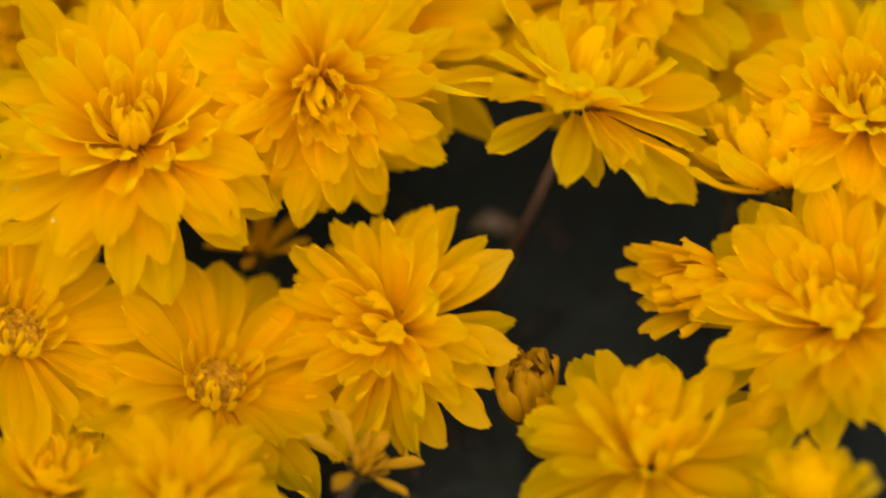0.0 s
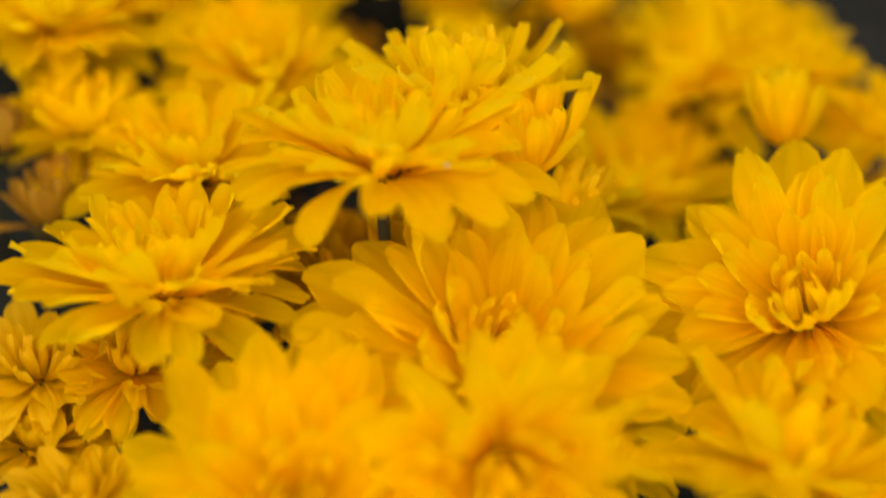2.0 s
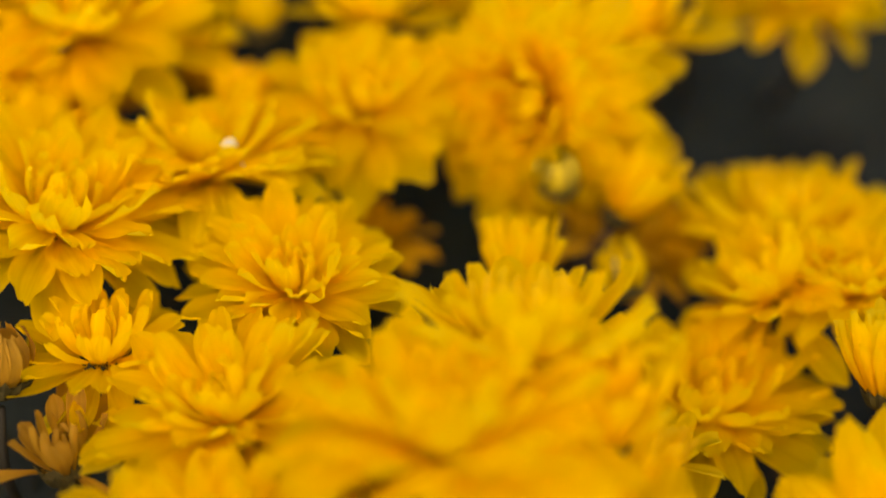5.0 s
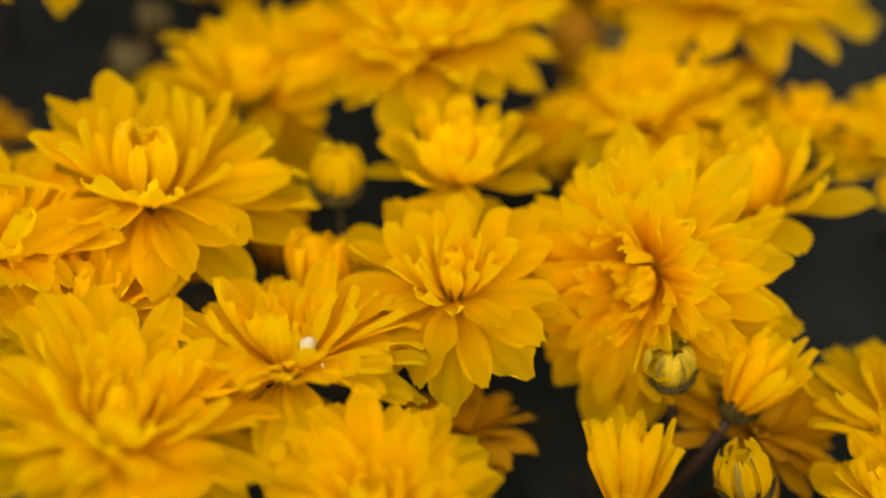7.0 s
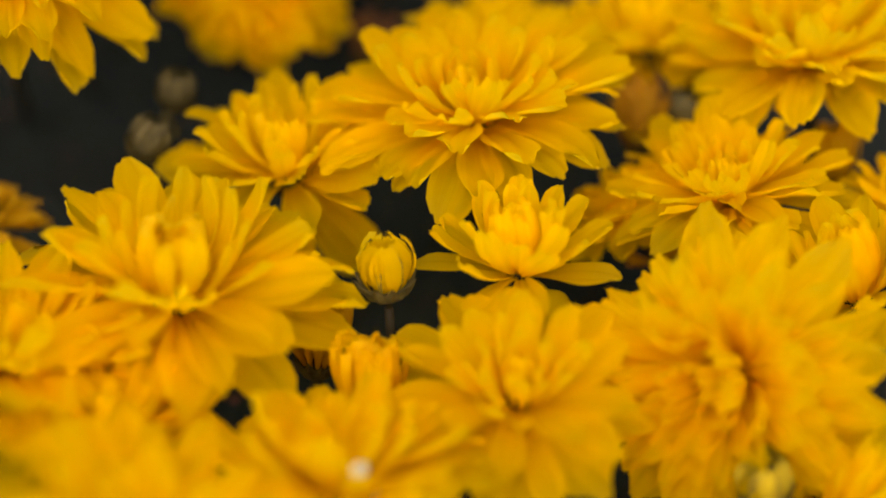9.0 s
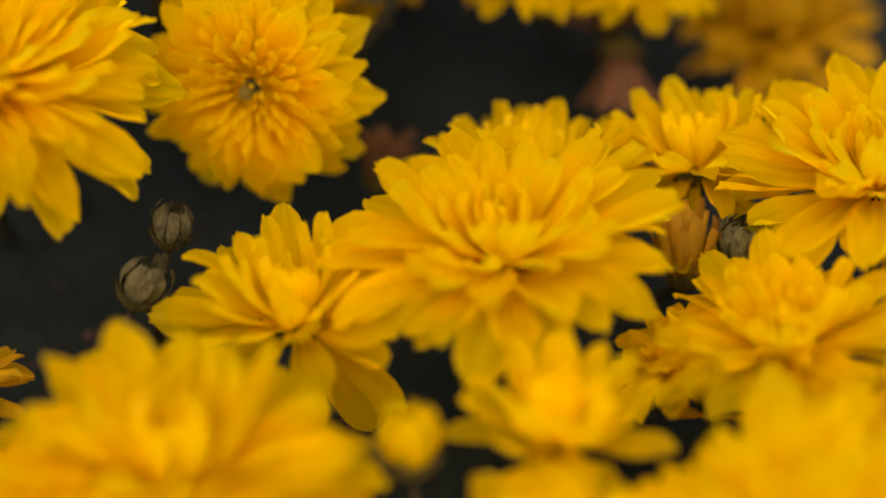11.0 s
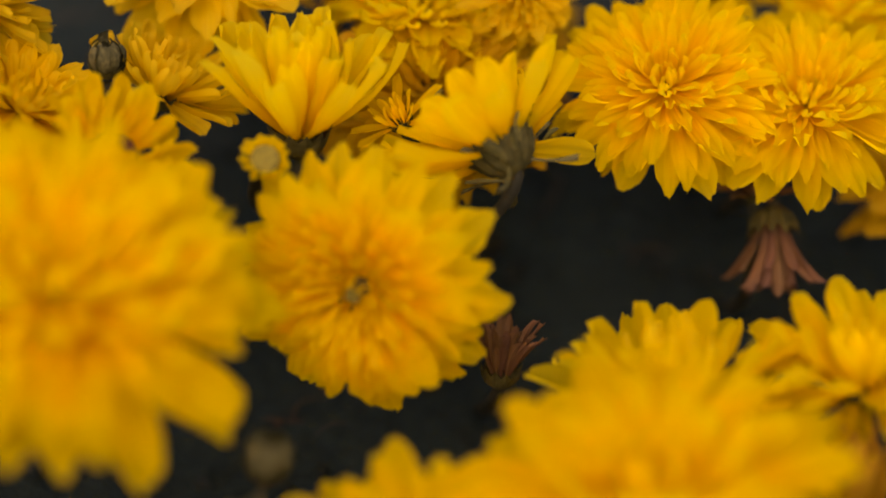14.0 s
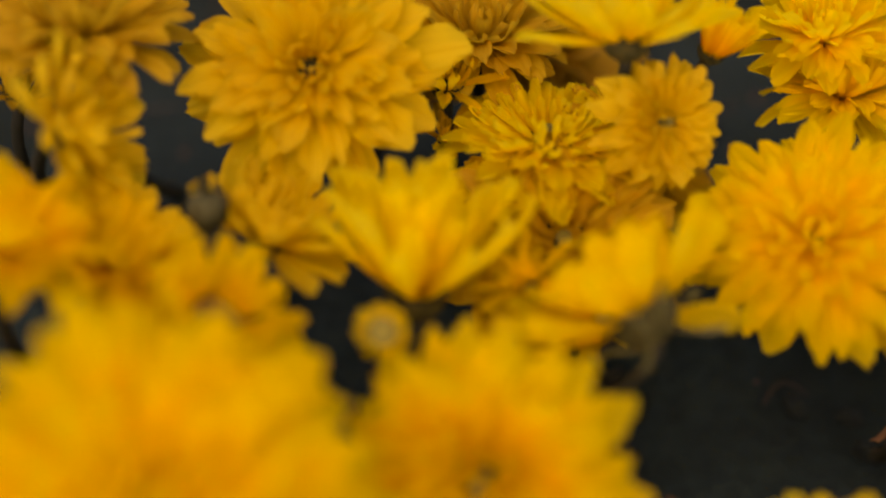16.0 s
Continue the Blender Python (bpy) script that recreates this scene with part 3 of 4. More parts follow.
def flower(kind, at, aim, size, mat=None, spin=None, foot=None, label="", reach=None, stalk=None, shaggy=0, massy=None, stray=()):
    """One flower head with its stem. at: the base of the head; aim: where it faces; size: its width in metres; foot: where its stem meets the soil."""
    COUNT[0] += 1
    r = random.Random(COUNT[0] * 7919)
    mat = mat or YELLOW
    massy = size < 0.026 and kind not in ("half", "shut", "cup") if massy is None else massy
    at, aim = Vector(at), Vector(aim).normalized()
    m = Matrix.Translation(at) @ aim.to_track_quat("Z", "Y").to_matrix().to_4x4() @ Matrix.Rotation(r.uniform(0, 6.28) if spin is None else spin, 4, "Z")
    name = "chrysanthemum_bud" if kind == "bud" else "chrysanthemum"
    root = new(name)
    root.empty_display_size = 0.01
    root.matrix_basis = m
    tagged(root, label or LABELS_MAT.get(mat.name, LABELS[kind]), "flower bud" if kind == "bud" else "flower", "chrysanthemums in the bed")
    calyx_r = {"half": 0.25, "shut": 0.28, "cup": 0.17, "goblet": 0.17, "bud": 0.46, "wilt": 0.31, "burst": 0.15, "spent": 0.15, "flat": 0.13}.get(kind, 0.09) * size
    if kind == "bud":
        size *= 0.82
        ball = size * 0.43
        child("core", CORES["gold" if mat in (GOLD, FADED_SHADED, TAN, WILTED) else "green"], root, Matrix.Translation((0, 0, ball)) @ Matrix.Diagonal((ball * 0.93, ball * 0.93, ball, 1)))
        for lay, (n, ln) in enumerate(((9, 1.18), (9, 1.28))):
            for k in range(n):
                ph = 6.2832 * (k + 0.5 * lay + r.uniform(-0.12, 0.12)) / n
                ln2 = size * ln * r.uniform(0.93, 1.06)
                child("petal", petal("hug", mat, r), root, Matrix.Rotation(ph, 4, "Z") @ Matrix.Translation((size * 0.15, 0, size * 0.02)) @ Matrix.Rotation(radians(6 + 4 * lay), 4, "Y") @ Matrix.Diagonal((ln2, ln2 * 0.62, ln2, 1)))
        for k in range(6 if mat in (BUDGREEN, LEMON) else 0):
            ln2 = size * 1.3 * r.uniform(0.85, 1.05)
            child("sepal", petal("hug", BUDSEPAL, r), root, Matrix.Rotation(6.2832 * (k + r.uniform(-0.15, 0.15)) / 6, 4, "Z") @ Matrix.Translation((size * 0.17, 0, 0)) @ Matrix.Rotation(radians(10), 4, "Y") @ Matrix.Diagonal((ln2, ln2 * 0.26, ln2, 1)), "narrow green sepal")
        child("calyx", (BUD_CALYXES if mat in (BUDGREEN, LEMON) else CALYXES)[COUNT[0] % 2], root, Matrix.Translation((0, 0, size * 0.30)) @ Matrix.Diagonal((calyx_r, calyx_r, calyx_r * 0.75, 1)), "green bracts round the bud")
    else:
        wild = UNRULY.get(kind, 1.0)
        mass = {}
        for row, (shape, n, ln, lift, wf, r0, h) in enumerate(KINDS[kind]):
            start = r.uniform(0, 6.28)
            tone = mat
            if mat is YELLOW:
                tone = INNER if shape in ("claw", "quill") or shape == "spoon" and row > 6 else ((OCHRE_SHADED if kind == "shaggy" else LEMON) if row == 0 else YELLOW)
            for k in range(n):
                if kind in ("spent", "wilt") and r.random() < 0.12:
                    continue
                ph = start + 6.2832 * (k + r.uniform(-0.26, 0.26) * wild) / n
                ln2 = size * ln * (r.uniform(0.72, 1.08) if kind in ("half", "wilt", "spent") else r.uniform(1.0 - 0.16 * wild, 1.06))
                tilt = lift + r.uniform(-8, 8) * wild
                if row < 3 and kind in ("loose", "tuft", "burst", "shaggy", "spider") and r.random() < 0.09:
                    # a petal now and then droops or stands out of its row
                    tilt += r.choice((-1, -1, 1)) * r.uniform(8, 18)
                local = Matrix.Rotation(ph, 4, "Z") @ Matrix.Translation((size * r0, 0, size * h)) @ Matrix.Rotation(radians(-tilt), 4, "Y") @ Matrix.Rotation(radians(r.uniform(-19, 19) * wild), 4, "X") @ Matrix.Diagonal((ln2, ln2 * wf * r.uniform(0.88, 1.14), ln2, 1))
                if shape == "spoon" or massy or kind == "spider" and row > 4:
                    mass.setdefault(tone.name, (tone, []))[1].append((form(shape, r.randrange(6)), local))
                else:
                    child("petal", petal(shape, tone, r), root, local)
        for tone, pieces in mass.values():
            tagged(child("small_petals", massed("small_petals", tone, pieces), root, Matrix.Identity(4), "close mass of small petals"), kind="stuff")
        if kind == "eye":
            child("disc", BROWN_DISC, root, Matrix.Translation((0, 0, size * 0.01)) @ Matrix.Diagonal((size * 0.17, size * 0.17, size * 0.10, 1)), "dark brown spent disc")
        if kind == "button":
            child("disc", GREEN_DISCS[0], root, Matrix.Translation((0, 0, size * 0.10)) @ Matrix.Diagonal((size * 0.25, size * 0.25, size * 0.13, 1)), "bumpy green disc of unopened florets")
        if kind in ("daisy", "double", "flat", "open"):
            dr = {"daisy": 0.10, "double": 0.032, "flat": 0.06, "open": 0.03}[kind] * size
            dz = {"daisy": 0.02, "double": 0.098, "flat": 0.03, "open": 0.03}[kind] * size
            child("disc", GREEN_DISCS[0] if kind in ("double", "flat") else DISCS[COUNT[0] % 2], root, Matrix.Translation((0, 0, dz)) @ Matrix.Diagonal((dr, dr, dr, 1)), "bumpy disc of small florets")
        calyx_r *= 1.15 if shaggy else 1.0
        child("calyx", CALYXES[COUNT[0] % 2], root, Matrix.Translation((0, 0, size * 0.02)) @ Matrix.Diagonal((calyx_r, calyx_r, calyx_r * 0.9, 1)), "green calyx of pointed bracts")
        for k in range(shaggy):
            # overlapping bracts that follow the petals up, the last few of them curled back
            back = k >= shaggy - 3
            ph, ln2 = 6.2832 * (k * 0.382 + r.uniform(-0.06, 0.06)), size * r.uniform(0.15, 0.24)
            tilt = r.uniform(20, 60) if back else r.uniform(-62, -22)
            child("bract", petal("limp", SEPAL if k % 3 else GREEN, r), root, Matrix.Rotation(ph, 4, "Z") @ Matrix.Translation((calyx_r * 0.45, 0, -calyx_r * r.uniform(0.35, 0.85))) @ Matrix.Rotation(radians(tilt), 4, "Y") @ Matrix.Diagonal((ln2, ln2, -ln2 if back else ln2, 1)), "narrow olive green bract")
        for way, ln2 in stray:
            # single petals that hang clear of their rows
            d = m.to_3x3().inverted() @ Vector(way).normalized()
            side = (m.to_3x3().inverted() @ Vector((0, -0.6, 0.8))).cross(d).normalized()
            turn = Matrix((d, side, d.cross(side))).transposed().to_4x4()
            child("petal", petal("broad" if ln2 > 0.012 else "ray", LEMON if mat is YELLOW else mat, r), root, Matrix.Translation(d * size * 0.05) @ turn @ Matrix.Diagonal((ln2, ln2 * 0.85, ln2, 1)))
    # the stem leaves along the axis and turns down and back to the soil: the heads lean out over the front of the bed
    base = at - aim * calyx_r * 0.55
    clear = base.z - ground_height(base.x, base.y)
    reach = min(reach or 0.022 + 0.01 * r.random(), 0.7 * clear / max(0.25, aim.z))
    p1 = base - aim * reach
    end = Vector((*foot, 0)) if foot else Vector((p1.x + r.uniform(-0.012, 0.012), p1.y + clear * r.uniform(0.5, 0.9), 0))
    end.z = ground_height(end.x, end.y) - 0.004
    p2 = Vector((end.x * 0.6 + p1.x * 0.4, end.y * 0.6 + p1.y * 0.4, end.z + 0.4 * max(0.004, p1.z - end.z)))
    pts = []
    for i in range(13):
        s = i / 12
        pts.append((1 - s) ** 3 * base + 3 * s * (1 - s) ** 2 * p1 + 3 * s * s * (1 - s) * p2 + s ** 3 * end)
    inv = m.inverted()
    child("stem", stem_mesh([inv @ p for p in pts], 0.0009 if kind == "bud" else 0.0012, 0.0016, stalk), root, Matrix.Identity(4), "thin brownish green stem")
    return root


# ---- the flowers, from the front of the bed to the back ----
flower("open", (0.0052, 0.2881, 0.1627), (0.05, -0.33, 0.94), 0.0655)
flower("open", (0.0410, 0.2954, 0.1722), (0.20, -0.95, 0.23), 0.0520)
flower("daisy", (0.0206, 0.2554, 0.1273), (0.28, -0.19, 0.94), 0.0564)
flower("shaggy", (0.0549, 0.2626, 0.1367), (-0.50, -0.46, 0.74), 0.0515)
flower("loose", (0.0919, 0.2926, 0.1682), (0.34, 0.30, 0.89), 0.0560, foot=(0.0730, 0.3150), stalk=BARE, stray=[((0.75, -0.50, -0.38), 0.028), ((-0.9, -0.36, -0.22), 0.018), ((0.2, -0.8, -0.5), 0.014)], label="yellow chrysanthemum leaning on a bare brown stem over dark soil")
flower("open", (0.1410, 0.2551, 0.1455), (-0.36, -0.13, 0.93), 0.0580)
flower("half", (0.1196, 0.2717, 0.1396), (-0.80, -0.45, 0.40), 0.0205, OCHRE_SHADED)
flower("star", (0.1031, 0.2292, 0.1353), (-0.05, 0.02, 1.00), 0.0520)
flower("shut", (0.0814, 0.2543, 0.1227), (-0.05, -0.15, 0.98), 0.0175, FADED_SHADED)
flower("open", (0.1494, 0.2923, 0.1648), (-0.17, -0.23, 0.96), 0.0547)
flower("cup", (0.1334, 0.2859, 0.1533), (-0.37, 0.34, 0.86), 0.0344)
flower("daisy", (-0.0173, 0.2574, 0.1402), (0.47, -0.13, 0.87), 0.0542)
flower("spent", (0.0502, 0.2282, 0.1351), (0.43, 0.15, 0.89), 0.0206, FADED_SHADED)
flower("open", (0.1035, 0.3352, 0.1670), (-0.22, -0.24, 0.94), 0.0680)
flower("open", (-0.0206, 0.3348, 0.1716), (-0.04, 0.39, 0.92), 0.0602)
flower("open", (0.0208, 0.3459, 0.1931), (-0.03, 0.42, 0.91), 0.0593)
flower("goblet", (0.0495, 0.3585, 0.1835), (-0.12, 0.22, 0.97), 0.0310)
flower("half", (0.0545, 0.3590, 0.1700), (0.30, 0.30, 0.90), 0.0170, OCHRE_SHADED)
flower("flat", (0.0362, 0.3730, 0.1883), (-0.05, 0.52, 0.85), 0.0531)
flower("open", (-0.0067, 0.4130, 0.1650), (-0.05, 0.02, 1.00), 0.0478)
flower("open", (-0.0174, 0.3750, 0.1680), (-0.26, 0.19, 0.95), 0.0512)
flower("burst", (-0.0429, 0.3951, 0.1645), (-0.02, 0.26, 0.97), 0.0328)
flower("bud", (-0.0622, 0.3882, 0.1628), (0.07, 0.34, 0.94), 0.0136, TAN)
flower("spent", (-0.0489, 0.3759, 0.1558), (-0.06, 0.10, 0.99), 0.0390, TAN)
flower("open", (-0.0557, 0.4257, 0.1695), (0.22, 0.16, 0.96), 0.0615)
flower("open", (-0.0257, 0.4484, 0.1645), (-0.07, 0.39, 0.92), 0.0536)
flower("star", (0.0061, 0.4705, 0.1656), (-0.05, -0.08, 1.00), 0.0500)
flower("dome", (0.0468, 0.4779, 0.1648), (-0.55, -0.75, 0.36), 0.0508, stray=[((-0.30, -0.50, -0.80), 0.033), ((0.03, -0.50, -0.86), 0.031), ((-0.62, -0.5, -0.6), 0.028), ((-0.12, -0.5, -0.85), 0.034)])
flower("bud", (0.0500, 0.4560, 0.1560), (-0.10, -0.10, 0.99), 0.0114, BUDGREEN, stalk=BARE)
flower("half", (0.0634, 0.4532, 0.1520), (0.47, 0.31, 0.82), 0.0185, LEMON, stalk=BARE)
flower("bud", (0.0643, 0.4333, 0.1467), (-0.24, 0.30, 0.90), 0.0122, LEMON)
flower("half", (0.0395, 0.4280, 0.1504), (0.04, 0.53, 0.85), 0.0193, LEMON)
flower("tuft", (-0.0566, 0.4896, 0.1723), (0.08, 0.10, 0.99), 0.0600)
flower("bud", (-0.0178, 0.4968, 0.1670), (-0.07, 0.20, 0.97), 0.0124, LEMON)
flower("shut", (-0.0207, 0.4786, 0.1551), (0.01, 0.20, 0.97), 0.0175, OCHRE_SHADED)
flower("bowl", (0.0075, 0.5000, 0.1700), (-0.02, 0.24, 0.97), 0.0350)
flower("bowl", (0.0719, 0.4965, 0.1660), (-0.25, 0.23, 0.94), 0.0370)
flower("open", (0.0507, 0.5255, 0.1640), (-0.15, 0.24, 0.96), 0.0491)
flower("burst", (-0.0392, 0.5372, 0.1628), (-0.10, 0.18, 0.98), 0.0439, stray=[((0.5, -0.22, -0.72), 0.026), ((-0.95, 0.05, -0.02), 0.026)])
flower("open", (-0.0007, 0.5423, 0.1713), (-0.08, 0.12, 0.99), 0.0630)
flower("burst", (0.0403, 0.5816, 0.1613), (-0.08, 0.31, 0.95), 0.0408)
flower("open", (0.0723, 0.5634, 0.1700), (-0.13, 0.16, 0.98), 0.0629)
flower("flat", (0.0067, 0.5783, 0.1585), (0.00, 0.47, 0.88), 0.0505)
flower("double", (-0.0496, 0.5955, 0.1736), (-0.26, -0.91, 0.31), 0.0507, spin=1.3)
flower("spider", (-0.0968, 0.5681, 0.1964), (0.17, -0.12, 0.98), 0.0685)
flower("eye", (-0.0946, 0.6106, 0.1916), (0.50, -0.14, 0.85), 0.0285, GOLD)
flower("button", (-0.0675, 0.6115, 0.1891), (0.30, -0.45, 0.84), 0.0108, LEMON, massy=False)
flower("flat", (-0.0241, 0.6228, 0.1820), (-0.55, 0.68, 0.48), 0.0466, foot=(-0.066, 0.640), reach=0.008, shaggy=20, stray=[((0.93, 0.24, -0.22), 0.0168)], label="yellow chrysanthemum tipped away, showing its dark green calyx")
flower("goblet", (-0.0631, 0.6288, 0.1806), (0.04, 0.30, 0.95), 0.0350, LEMON)
flower("spent", (-0.0439, 0.6313, 0.1817), (-0.36, -0.02, 0.93), 0.0179, GOLD)
flower("double", (-0.0380, 0.6510, 0.1710), (0.02, -0.45, 0.89), 0.0470, FADED_SHADED)
flower("spider", (0.0078, 0.6479, 0.1760), (-0.07, -0.30, 0.95), 0.0460)
flower("spider", (0.0359, 0.6493, 0.1704), (0.01, -0.16, 0.99), 0.0454)
flower("wilt", (0.0305, 0.6379, 0.1486), (-0.01, -0.77, -0.64), 0.0169, WILTED, label="wilted brown chrysanthemum hanging head down on its bent stem")
flower("flat", (-0.0909, 0.6397, 0.1820), (0.50, 0.35, 0.79), 0.0336, SHADED_YELLOW)
flower("open", (-0.1158, 0.6272, 0.1882), (0.42, 0.09, 0.90), 0.0342, OCHRE_SHADED)
flower("scoop", (-0.0852, 0.6721, 0.1952), (0.06, -0.66, 0.75), 0.0520, SHADED_YELLOW)
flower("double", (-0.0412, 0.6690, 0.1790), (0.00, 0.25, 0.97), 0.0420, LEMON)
flower("double", (-0.0204, 0.6647, 0.1894), (0.50, -0.62, 0.60), 0.0260, SHADED_YELLOW, massy=True)
flower("flat", (-0.0271, 0.6706, 0.2032), (-0.01, 0.49, 0.87), 0.0387, LEMON, foot=(-0.034, 0.725), reach=0.004)
flower("half", (-0.0111, 0.6795, 0.1938), (0.42, 0.15, 0.89), 0.0115, GOLD)
flower("open", (0.0115, 0.6920, 0.1864), (-0.07, 0.14, 0.99), 0.0328)
flower("open", (0.0156, 0.6881, 0.1756), (0.10, 0.11, 0.99), 0.0349)
flower("open", (-0.1258, 0.6667, 0.2055), (0.12, 0.15, 0.98), 0.0402, FADED_SHADED)
flower("flat", (-0.1250, 0.6460, 0.2020), (0.88, 0.02, 0.40), 0.0360, SHADED_YELLOW, foot=(-0.150, 0.690), reach=0.006)
flower("spent", (-0.1408, 0.6709, 0.1890), (0.29, 0.09, 0.95), 0.0234, FADED_SHADED)
flower("wilt", (-0.0250, 0.6018, 0.1435), (0.10, 0.40, 0.90), 0.0130, WILTED, foot=(-0.030, 0.625), reach=0.004)
flower("half", (0.0364, 0.5612, 0.1508), (-0.01, 0.40, 0.90), 0.0165, TAN)
flower("bud", (0.0457, 0.5544, 0.1597), (0.07, 0.10, 0.99), 0.0108, BUDDARK)
flower("open", (0.0708, 0.6616, 0.1384), (-0.10, 0.01, 0.99), 0.0496, FADED_SHADED)
flower("open", (-0.0871, 0.4749, 0.1688), (0.11, 0.27, 0.96), 0.0557)
flower("loose", (-0.0672, 0.4635, 0.1645), (0.09, 0.24, 0.97), 0.0465)
flower("shut", (-0.0314, 0.4912, 0.1545), (0.05, 0.30, 0.95), 0.0165, FADED_SHADED)
flower("loose", (0.0090, 0.4578, 0.1374), (-0.02, 0.32, 0.95), 0.0309, FADED_SHADED)
flower("loose", (0.0695, 0.4592, 0.1375), (0.33, 0.19, 0.93), 0.0385, FADED_SHADED)
flower("flat", (0.1018, 0.4545, 0.1430), (-0.08, 0.40, 0.91), 0.0517)
flower("burst", (0.0950, 0.4279, 0.1504), (-0.54, 0.37, 0.75), 0.0419)
flower("open", (0.0789, 0.4032, 0.1388), (0.06, 0.23, 0.97), 0.0548)
flower("open", (0.1116, 0.4230, 0.1564), (-0.15, 0.31, 0.94), 0.0401)
flower("half", (0.1051, 0.3808, 0.1730), (-0.05, 0.52, 0.85), 0.0171, LEMON)
flower("spent", (0.0635, 0.3714, 0.1639), (0.43, 0.34, 0.84), 0.0243)
flower("loose", (0.1146, 0.5249, 0.1600), (-0.15, 0.09, 0.99), 0.0490)
flower("open", (0.0180, 0.3600, 0.1480), (-0.00, 0.20, 0.97), 0.0520, FADED_SHADED, massy=True)
flower("loose", (-0.0335, 0.3009, 0.1504), (0.02, 0.29, 0.96), 0.0362, SHADED_YELLOW)
flower("loose", (-0.0454, 0.3310, 0.1539), (0.10, 0.24, 0.97), 0.0392, SHADED_YELLOW)
flower("loose", (0.1360, 0.4079, 0.1536), (-0.12, 0.13, 0.98), 0.0394)
flower("half", (-0.0116, 0.3414, 0.1506), (0.03, 0.42, 0.91), 0.0150, LEMON)
flower("open", (0.0430, 0.3235, 0.1630), (0.08, -0.16, 0.98), 0.0780)
flower("spent", (0.0068, 0.3953, 0.1350), (0.03, 0.17, 0.99), 0.0247, WILTED)
flower("open", (-0.0080, 0.2277, 0.1295), (0.26, 0.25, 0.93), 0.0298)
flower("open", (0.0180, 0.2190, 0.1360), (0.10, 0.11, 0.99), 0.0376)
flower("cup", (0.1294, 0.2105, 0.1442), (-0.09, 0.35, 0.93), 0.0194)
flower("loose", (0.0571, 0.3514, 0.1382), (0.02, 0.00, 1.00), 0.0360)
flower("spent", (0.1241, 0.2970, 0.1452), (-0.05, 0.30, 0.95), 0.0278, FADED_SHADED)
flower("loose", (0.0317, 0.5324, 0.1549), (-0.48, 0.20, 0.85), 0.0283)
flower("spent", (0.0396, 0.5316, 0.1424), (-0.06, 0.26, 0.96), 0.0200, FADED_SHADED)
flower("shut", (0.0774, 0.5481, 0.1517), (-0.08, 0.28, 0.96), 0.0137, FADED_SHADED)
flower("burst", (0.0861, 0.5289, 0.1621), (-0.11, 0.19, 0.97), 0.0214)
flower("bud", (-0.0650, 0.5605, 0.1620), (0.23, 0.10, 0.95), 0.0092, BUDDARK)
flower("bud", (-0.0700, 0.5450, 0.1610), (0.40, 0.10, 0.88), 0.0106, BUDDARK)
flower("spent", (0.0266, 0.6425, 0.1532), (-0.06, 0.22, 0.97), 0.0169, WILTED)
flower("bud", (-0.0997, 0.6354, 0.1906), (0.11, 0.12, 0.99), 0.0078, BUDDARK)
flower("spent", (-0.0558, 0.4858, 0.1524), (0.06, 0.28, 0.96), 0.0215, FADED_SHADED)
flower("loose", (-0.1046, 0.5337, 0.1501), (0.11, 0.21, 0.97), 0.0302, FADED_SHADED)
flower("spent", (0.0269, 0.2920, 0.1296), (0.05, 0.23, 0.97), 0.0201, FADED_SHADED)
flower("open", (-0.1292, 0.6164, 0.2029), (0.29, 0.17, 0.94), 0.0321, GOLD)
flower("open", (-0.0551, 0.6961, 0.1825), (0.02, 0.02, 1.00), 0.0366, FADED_SHADED)
flower("spent", (-0.0611, 0.6832, 0.1823), (0.03, 0.05, 1.00), 0.0239, GOLD)
flower("loose", (-0.0276, 0.3323, 0.1546), (0.14, 0.01, 0.99), 0.0364)
flower("loose", (-0.0745, 0.6980, 0.1802), (0.05, 0.03, 1.00), 0.0292, FADED_SHADED)
flower("open", (0.1110, 0.4469, 0.1450), (-0.12, 0.19, 0.98), 0.0430)
flower("loose", (-0.0211, 0.4530, 0.1403), (0.01, 0.32, 0.95), 0.0253, FADED_SHADED)
flower("loose", (0.1517, 0.3757, 0.1359), (-0.13, 0.01, 0.99), 0.0394)
flower("loose", (-0.0465, 0.3201, 0.1461), (0.09, 0.31, 0.95), 0.0349, SHADED_YELLOW)
flower("loose", (0.0467, 0.6827, 0.1676), (-0.10, 0.01, 1.00), 0.0364)
flower("loose", (0.0124, 0.3539, 0.1532), (0.01, 0.27, 0.96), 0.0260, FADED_SHADED)
flower("spent", (-0.0602, 0.6768, 0.1735), (0.17, 0.08, 0.98), 0.0186, FADED_SHADED)
flower("spent", (-0.0269, 0.6757, 0.1815), (-0.02, 0.06, 1.00), 0.0224, FADED_SHADED)
flower("scoop", (-0.0455, 0.7150, 0.1660), (0.10, -0.35, 0.93), 0.0460, TAN)
flower("loose", (-0.0240, 0.6990, 0.1500), (0.05, -0.20, 0.98), 0.0400, FADED_SHADED)
flower("loose", (0.1380, 0.3560, 0.1250), (-0.10, -0.05, 0.99), 0.0430, OCHRE_SHADED)
flower("loose", (0.1500, 0.4030, 0.1340), (-0.10, -0.05, 0.99), 0.0450, OCHRE_SHADED)


